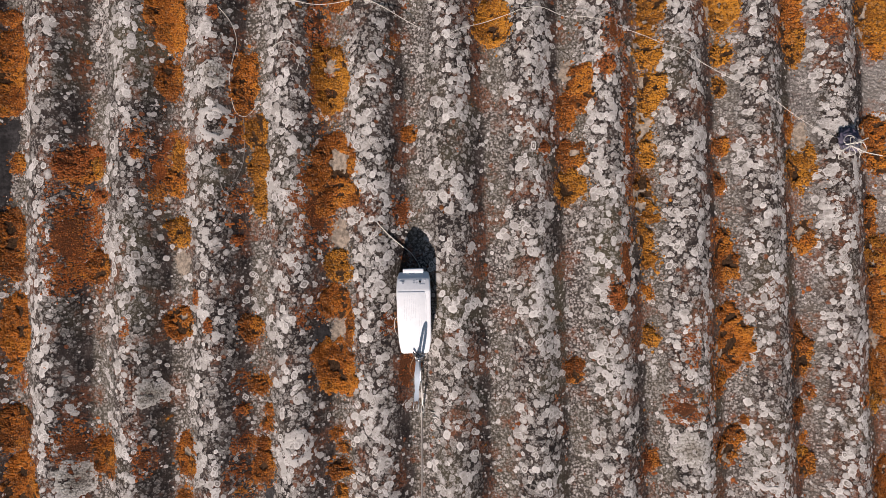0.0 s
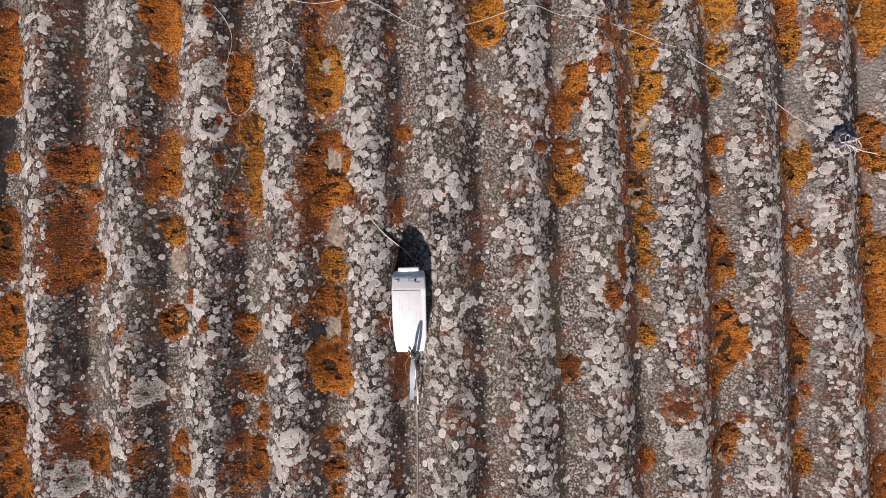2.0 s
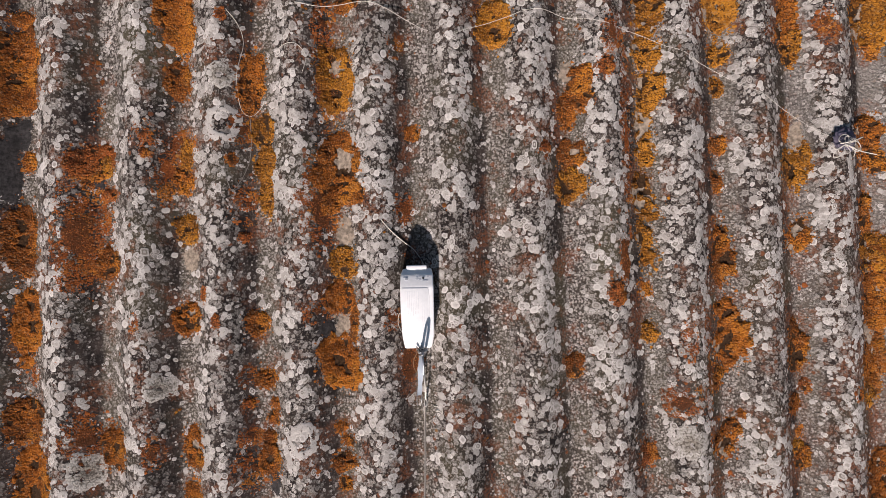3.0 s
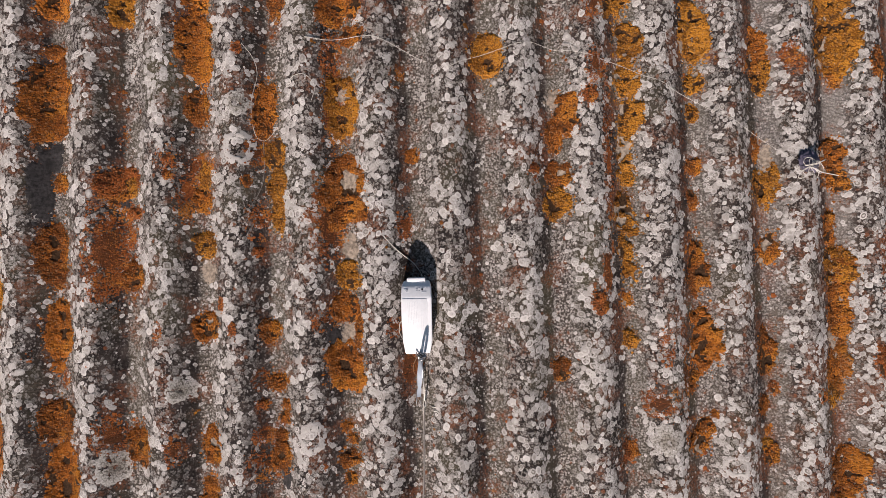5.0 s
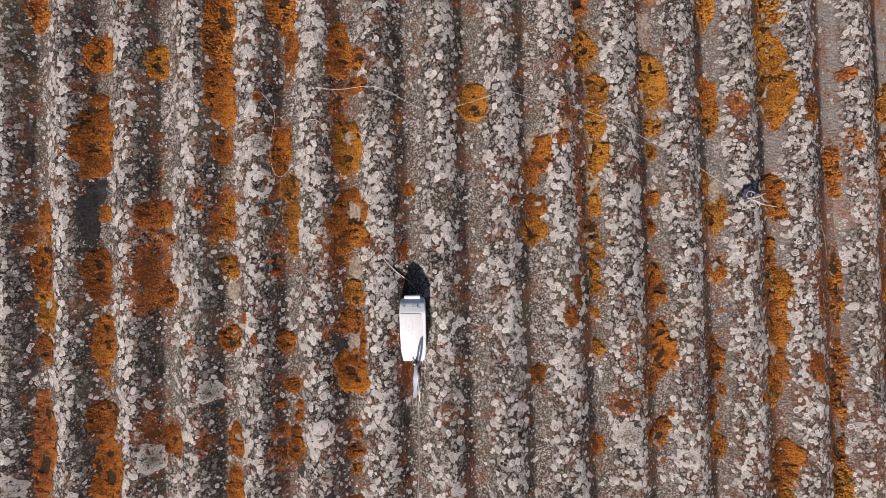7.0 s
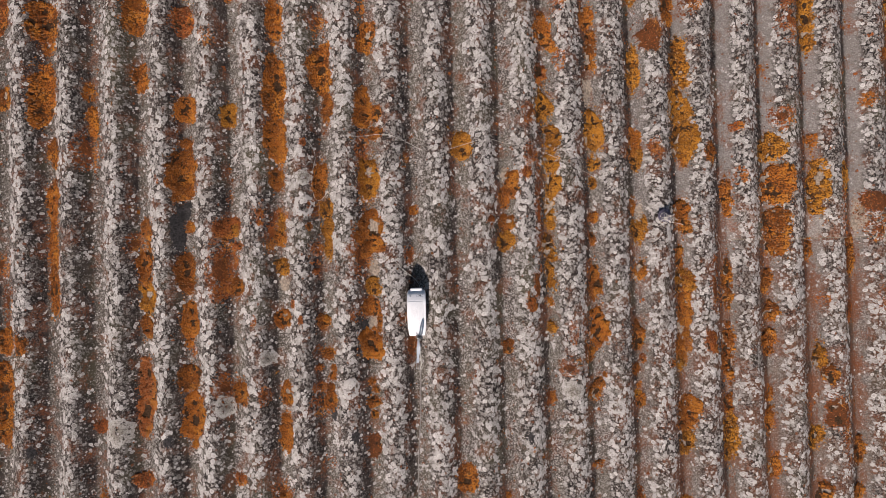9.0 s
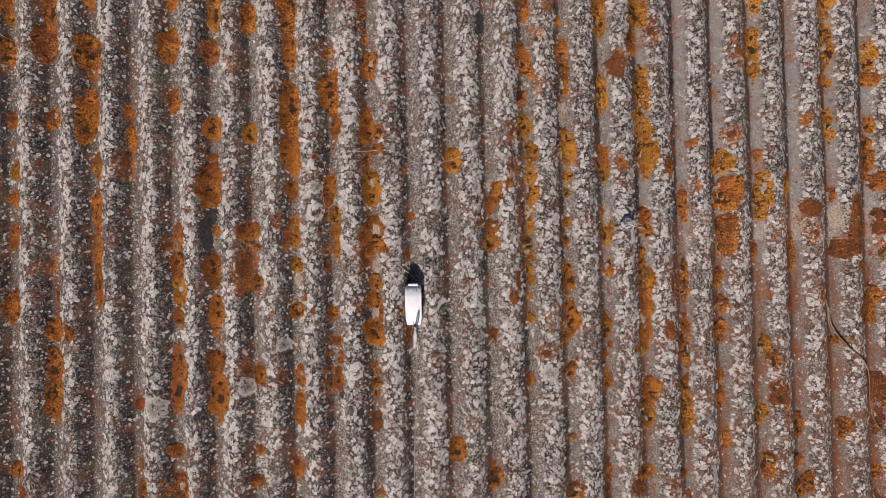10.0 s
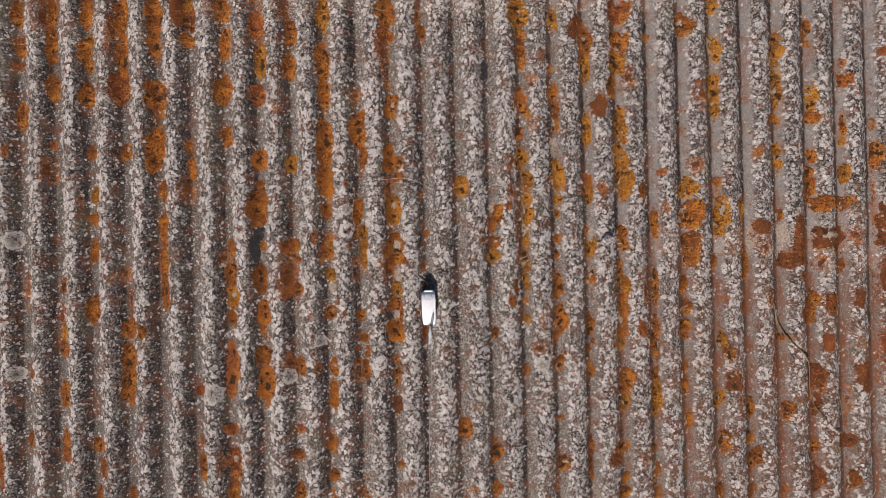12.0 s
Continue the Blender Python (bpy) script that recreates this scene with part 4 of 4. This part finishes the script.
def bars(rows, tilt=0.0):
    """Thin flat bars (x, y, wide, long, z), for small print on a face that may slant."""
    bm = bmesh.new()
    for x, y, w, l, z in rows:
        bmesh.ops.create_cube(bm, size=1, matrix=Matrix.Translation((x, y, z)) @ Matrix.Rotation(radians(tilt), 4, "X") @ Matrix.Diagonal((w, l, 0.0002, 1)))
    return bm


def torus(rx, ry, tube_r, centre, tilt=(0, 0, 0), sides=24):
    way = [Vector(centre) + Euler([radians(a) for a in tilt]).to_matrix() @ Vector((rx * math.cos(a), ry * math.sin(a), 0))
           for a in (2 * math.pi * k / sides for k in range(sides + 1))]
    return tube(way, tube_r, 6)


def radiosonde():
    ob = tagged(new("radiosonde"), "white plastic weather radiosonde with silver sensor boom lying in a trough", "radiosonde")
    ob.matrix_world = ROOF @ pose(SX, SY, LYING, 0, 0, 0.5)
    shell = [(-0.0255, -0.076), (0.0245, -0.076), (0.0300, -0.052), (0.0315, 0.038), (0.0312, 0.060), (0.0285, 0.0725), (-0.0260, 0.0725),
             (-0.0300, 0.060), (-0.0315, 0.038), (-0.0315, -0.010), (-0.0298, -0.052)]
    part("body", slab(shell, [0.0420, 0.0420, 0.0425, 0.0428, 0.0368, 0.0290, 0.0290, 0.0368, 0.0428, 0.0425, 0.0420], 0, 0.0035), WHITE, ob)
    cover = [(-0.0250, -0.0757), (0.0190, -0.0757), (0.0235, -0.050), (0.0245, 0.020), (0.0225, 0.0375), (-0.0305, 0.0385), (-0.0312, -0.005), (-0.0290, -0.050)]
    part("front_cover", slab(cover, [0.0425 + 0.0010 * (y + 0.0757) / 0.1142 for _, y in cover], 0.0, 0.003), WHITE, ob, "raised white front cover with small print")
    cap = [(-0.0190, 0.0700), (0.0200, 0.0700), (0.0195, 0.0790), (-0.0185, 0.0790)]
    part("end_cap", slab(cap, [0.0282, 0.0282, 0.0280, 0.0280], 0.003, 0.002), WHITE, ob)
    rand = random.Random(3)
    lines = []
    for k in range(7):                                  # rows of print run along the cover
        at, stop = 0.030, -0.012 + 0.008 * (k % 3 == 2)
        while at > stop:
            long = rand.uniform(0.004, 0.012)
            lines.append((-0.0175 + 0.0033 * k, at - long / 2, 0.0010, long, 0.0426 + 0.0010 * (at - long / 2 + 0.0757) / 0.1142))
            at -= long + 0.0008
    lines += [(x, -0.007, 0.0009, 0.040, 0.0432) for x in (0.0090, 0.0125)]
    part("small_print", bars(lines), FAINT, ob, "faint grey lines of small print")
    marks = [(-0.0205, 0.0560, 0.009, 0.0012), (-0.0205, 0.0600, 0.012, 0.0010), (0.0000, 0.0615, 0.005, 0.0009), (0.0015, 0.0560, 0.0035, 0.0012),
             (0.0015, 0.0525, 0.0035, 0.0012), (0.0065, 0.0575, 0.0030, 0.0012), (0.0065, 0.0520, 0.0030, 0.0012), (0.0160, 0.0500, 0.0100, 0.0014), (0.0215, 0.0580, 0.0035, 0.0035)]
    part("panel_print", bars([(x, y, w, l, 0.0431 - (y - 0.038) * 0.273) for x, y, w, l in marks], -15.3), PRINT, ob, "grey symbols on the slanted panel")
    bm = bmesh.new()
    bmesh.ops.create_cone(bm, cap_ends=True, segments=16, radius1=0.0022, radius2=0.0020, depth=0.0016, matrix=Matrix.Translation((0.0125, 0.0545, 0.0386)) @ Euler((radians(-15.3), 0, 0)).to_matrix().to_4x4())
    part("power_button", bm, BLACK, ob, "small dark round button")
    bm = bmesh.new()
    bmesh.ops.create_cone(bm, cap_ends=True, segments=16, radius1=0.0026, radius2=0.0024, depth=0.0012, matrix=Matrix.Translation((-0.0190, 0.0530, 0.0390)) @ Euler((radians(-15.3), 0, 0)).to_matrix().to_4x4())
    part("lens", bm, PRINT, ob)

    def low(x, y, up=0.0):
        return (x, y, top(x + SX, y + SY) - LYING + up)

    # sensor boom: a thin film that widens, then narrows to two tips
    bm, last = bmesh.new(), None
    for k in range(15):
        t = k / 14
        x, y = 0.0058 - 0.0078 * t, -0.077 - 0.092 * t
        w = 0.0026 + 0.0030 * math.sin(math.pi * min(1, t * 1.15)) if t < 0.85 else 0.0044
        z = 0.030 - 0.012 * t + 0.003 * math.sin(t * 5)
        pair = [bm.verts.new((x - w, y, z + 0.0015)), bm.verts.new((x + w, y, z)), bm.verts.new((x + w, y, z - 0.0006)), bm.verts.new((x - w, y, z + 0.0009))]
        if last:
            for a in range(4):
                bm.faces.new((last[a], last[(a + 1) % 4], pair[(a + 1) % 4], pair[a]))
        else:
            bm.faces.new(pair)
        last = pair
    bm.faces.new(last[::-1])
    boom = part("sensor_boom", bm, FOIL, ob, "bluish silver flexible sensor strip")
    for dx in (-0.0045, 0.0045):
        part("boom_tip", tube([(-0.002 + dx, -0.166, 0.0185), (-0.003 + dx, -0.180, 0.014), (-0.002 + dx, -0.190, 0.009)], 0.0007), STEEL, boom)
    # clip, swivel and hook at the lower end
    clip = part("snap_clip", torus(0.0062, 0.0085, 0.0014, (0.0058, -0.082, 0.038), (25, 20, 10)), STEEL, ob, "tangled dull steel clip")
    for k in range(11):
        a = rand.uniform(0, 3.14)
        c = Vector((0.0050 + rand.uniform(-0.009, 0.009), -0.081 + rand.uniform(-0.007, 0.005), rand.uniform(0.036, 0.044)))
        d = Vector((math.cos(a), math.sin(a), rand.uniform(-0.4, 0.4))) * rand.uniform(0.004, 0.008)
        part("prong", tube(smooth_way([c - d, c + Vector((0, 0, 0.002)), c + d], 4), rand.uniform(0.0008, 0.0014)), STEEL if k % 3 else BLACK, clip)
    # Stood upright to throw the rising line's shadow across the cover.
    part("snap_hook", torus(0.0040, 0.0190, 0.0026, (0.0075, -0.0845, 0.0580), (84, 0, 25)), STEEL, ob, "upright steel snap hook added for its shadow")
    part("swivel", tube([(0.0068, -0.088, 0.033), (0.0078, -0.108, 0.030), (0.0084, -0.128, 0.026)], 0.0016, 8), STEEL, ob)
    hook = part("hook_shank", tube([(0.0084, -0.126, 0.026), (0.0092, -0.150, 0.022), (0.0094, -0.176, 0.0165)], 0.0014, 8), STRING, ob, "white hook shank")
    part("hook_eye", torus(0.0026, 0.0068, 0.0012, (0.0096, -0.183, 0.0150), (-12, 0, 0)), STRING, hook)
    part("wire_loop", tube(smooth_way([(0.001, -0.079, 0.030), (-0.009, -0.097, 0.022), (-0.0115, -0.112, 0.019), (-0.006, -0.124, 0.019), (0.000, -0.118, 0.021), (0.004, -0.100, 0.026)], 6), 0.0006), WIRE, ob, "thin brown wire loop")
    part("wire_loop", tube(smooth_way([low(-0.030, -0.050, 0.018), low(-0.036, -0.040, 0.006), low(-0.0385, -0.028, 0.004), low(-0.036, -0.014, 0.010), (-0.031, -0.010, 0.024)], 6), 0.0006), STRING, ob)
    part("carry_loop", tube(smooth_way([(-0.018, 0.076, 0.020), low(-0.0175, 0.086, 0.007), low(-0.006, 0.0965, 0.003), low(0.006, 0.094, 0.003), (0.012, 0.079, 0.020)], 6), 0.0006), BLACK, ob, "thin black carry loop")
    # the launch string from its cap
    way = [(0.0135, 0.077, 0.014), low(0.0095, 0.089, 0.006), low(-0.004, 0.109, 0.003), low(-0.022, 0.124, 0.002), low(-0.042, 0.142, 0.002), low(-0.058, 0.160, 0.001), low(-0.064, 0.168, 0.001)]
    part("launch_string", tube(smooth_way(way, 6), 0.0009), STRING, ob, "taut white launch string")


radiosonde()

# the recovery line lies down the roof from the hook's eye
line = tagged(new("line"), "dull grey recovery line lying down the roof", "line")
line.matrix_world = ROOF
bow = smooth_way([(0.0080, -0.3035, 0.0272), (0.0078, -0.3100, 0.0240), (0.0070, -0.3250, 0.0100)], 8)
lying = over_roof(((0.0068, -0.345), (0.0060, -0.40), (0.004, -0.47), (-0.002, -0.55), (-0.008, -0.66), (-0.012, -0.80), (-0.014, -0.90), (-0.012, -1.02), (-0.010, -1.20), (-0.010, -1.60)), 0.0012)
part("length", tube(bow + lying, 0.0018, 8), CORD, line)
WHITE_LOOSE = "loose white string trailing over the lichened roof"
strand("string", ((-0.222, 0.466), (-0.194, 0.465), (-0.115, 0.471), (-0.041, 0.452), (0.032, 0.416)), 0.0006, STRING, WHITE_LOOSE, "string", 0.008)
strand("string", ((0.072, 0.395), (0.127, 0.420), (0.212, 0.443)), 0.0005, STRING, WHITE_LOOSE, "string", 0.02)
strand("string", ((0.214, 0.444), (0.256, 0.446), (0.308, 0.435), (0.351, 0.424), (0.454, 0.392), (0.601, 0.316), (0.712, 0.250), (0.811, 0.185)), 0.00045, STRING, "white string stretched over the ridges to a knot", "string", 0.022)
strand("string", ((-0.355, 0.458), (-0.336, 0.432), (-0.328, 0.396), (-0.339, 0.334), (-0.334, 0.271), (-0.319, 0.256), (-0.302, 0.269), (-0.293, 0.285)), 0.00055, STRING, "curled white string end on the roof", "string")
strand("string", ((-0.266, 0.367), (-0.253, 0.384), (-0.224, 0.387), (-0.204, 0.365), (-0.210, 0.333)), 0.00055, STRING, "curled white string end on the roof", "string")
strand("string", ((-0.319, 0.254), (-0.318, 0.198), (-0.325, 0.154), (-0.347, 0.111), (-0.357, 0.130), (-0.362, 0.170)), 0.0006, CORD, "fine grey thread on the lichened roof", "string")
strand("straw", ((1.014, 0.106), (1.029, 0.072), (1.036, 0.018)), 0.0006, CORD, "dry pale straw on the roof", "straw")
strand("straw", ((1.029, 0.079), (1.045, 0.062), (1.065, 0.044)), 0.0006, CORD, "dry pale straw on the roof", "straw")

for ends in (((0.024, -0.315), (0.029, -0.316), (0.033, -0.315)), ((0.028, -0.325), (0.034, -0.323), (0.040, -0.327))):
    strand("straw", ends, 0.0010, STRING, "tiny pale straw chip beside the hook", "straw")


def knot(x, y):
    """A tangle of string ends tied over a scrap of dark film."""
    ob = tagged(new("string_knot"), "tangle of white string tied round a dark balloon scrap", "string")
    ob.matrix_world = ROOF @ pose(x, y, top(x, y))
    rand = random.Random(11)
    for k in range(4):
        bm = bmesh.new()
        bmesh.ops.create_icosphere(bm, subdivisions=3, radius=1)
        cx, cy = rand.uniform(-0.012, 0.014), rand.uniform(-0.010, 0.018)
        for v in bm.verts:
            q = 1 + 0.5 * noise.noise(v.co * 2.3 + Vector((k * 5, 0, 0)))
            v.co = Vector((cx + v.co.x * 0.012 * q, cy + 0.008 + v.co.y * 0.021 * q, 0.0022 + v.co.z * 0.0024 * q))
        for f in bm.faces:
            f.smooth = True
        part("film_scrap", bm, TATTER, ob, "crumpled dark balloon film")
    for k in range(9):
        a, l = rand.uniform(0, 6.28), rand.uniform(0.018, 0.038)
        side = rand.uniform(0.006, 0.012)
        d, e = Vector((math.cos(a), math.sin(a), 0)), Vector((-math.sin(a), math.cos(a), 0))
        way = [Vector((0, 0, 0.009)), d * l * 0.6 + e * side + Vector((0, 0, 0.011)), d * l + Vector((0, 0, 0.008)), d * l * 0.7 - e * side + Vector((0, 0, 0.010)), Vector((0.003, 0.002, 0.011))]
        part("string_loop" if k < 6 else "string_end", tube(smooth_way(way if k < 6 else way[:3], 5), 0.0007), STRING, ob)
    part("string_end", tube(smooth_way([(-0.012, 0.002, 0.012), (0.012, 0.006, 0.014), (0.034, 0.014, 0.010)], 5), 0.0010), STRING, ob)
    part("string_end", tube(smooth_way([(-0.004, 0.0, 0.013), (0.020, -0.012, 0.014), (0.042, -0.016, 0.008), (0.062, -0.020, 0.007)], 5), 0.0009), STRING, ob)


knot(0.828, 0.168)


def twig():
    ob = tagged(new("twig"), "thin dry forked twig lying across the roof", "twig")
    ob.matrix_world = ROOF
    part("stem", tube(over_roof(((1.604, -0.138), (1.631, -0.234), (1.688, -0.326), (1.764, -0.421), (1.777, -0.556), (1.807, -0.638), (1.844, -0.699), (1.908, -0.763)), 0.0026, span=0.012), 0.0027, 6, 0.0015), BARK, ob)
    part("side_shoot", tube(over_roof(((1.618, -0.180), (1.628, -0.240), (1.655, -0.300)), 0.003), 0.0030, 6, 0.0015), BARK, ob)
    part("side_shoot", tube(over_roof(((1.892, -0.554), (1.925, -0.620), (1.935, -0.690), (1.908, -0.760)), 0.003), 0.0015, 6, 0.0028), BARK, ob)


twig()


# ---- below the roof ----
def block(name, x0, x1, y0, y1, z0, z1, material, label):
    bm = bmesh.new()
    bmesh.ops.create_cube(bm, size=1, matrix=Matrix.Translation(((x0 + x1) / 2, (y0 + y1) / 2, (z0 + z1) / 2)) @ Matrix.Diagonal((x1 - x0, y1 - y0, z1 - z0, 1)))
    me = bpy.data.meshes.new(name)
    bm.to_mesh(me)
    bm.free()
    me.materials.append(material)
    tagged(new(name, me), label, "wall", kind="structure")


SLOPE = math.tan(radians(8))
for name, x0, x1, y0, y1 in (("wall_south", -3.0, 3.0, -2.0, -1.8), ("wall_north", -3.0, 3.0, 2.25, 2.45), ("wall_west", -3.0, -2.8, -1.8, 2.25), ("wall_east", 2.8, 3.0, -1.8, 2.25)):
    block(name, x0, x1, y0, y1, 0, 4.0 + y0 * SLOPE - 0.03, PLASTER, "plain grey plastered wall under the roof")
ground = mesh_of("ground", [(-600, -600, 0), (600, -600, 0), (600, 600, 0), (-600, 600, 0)], [(0, 1, 2, 3)], EARTH)
tagged(new("ground", ground), "dry grassy ground round the building", "ground", kind="structure")
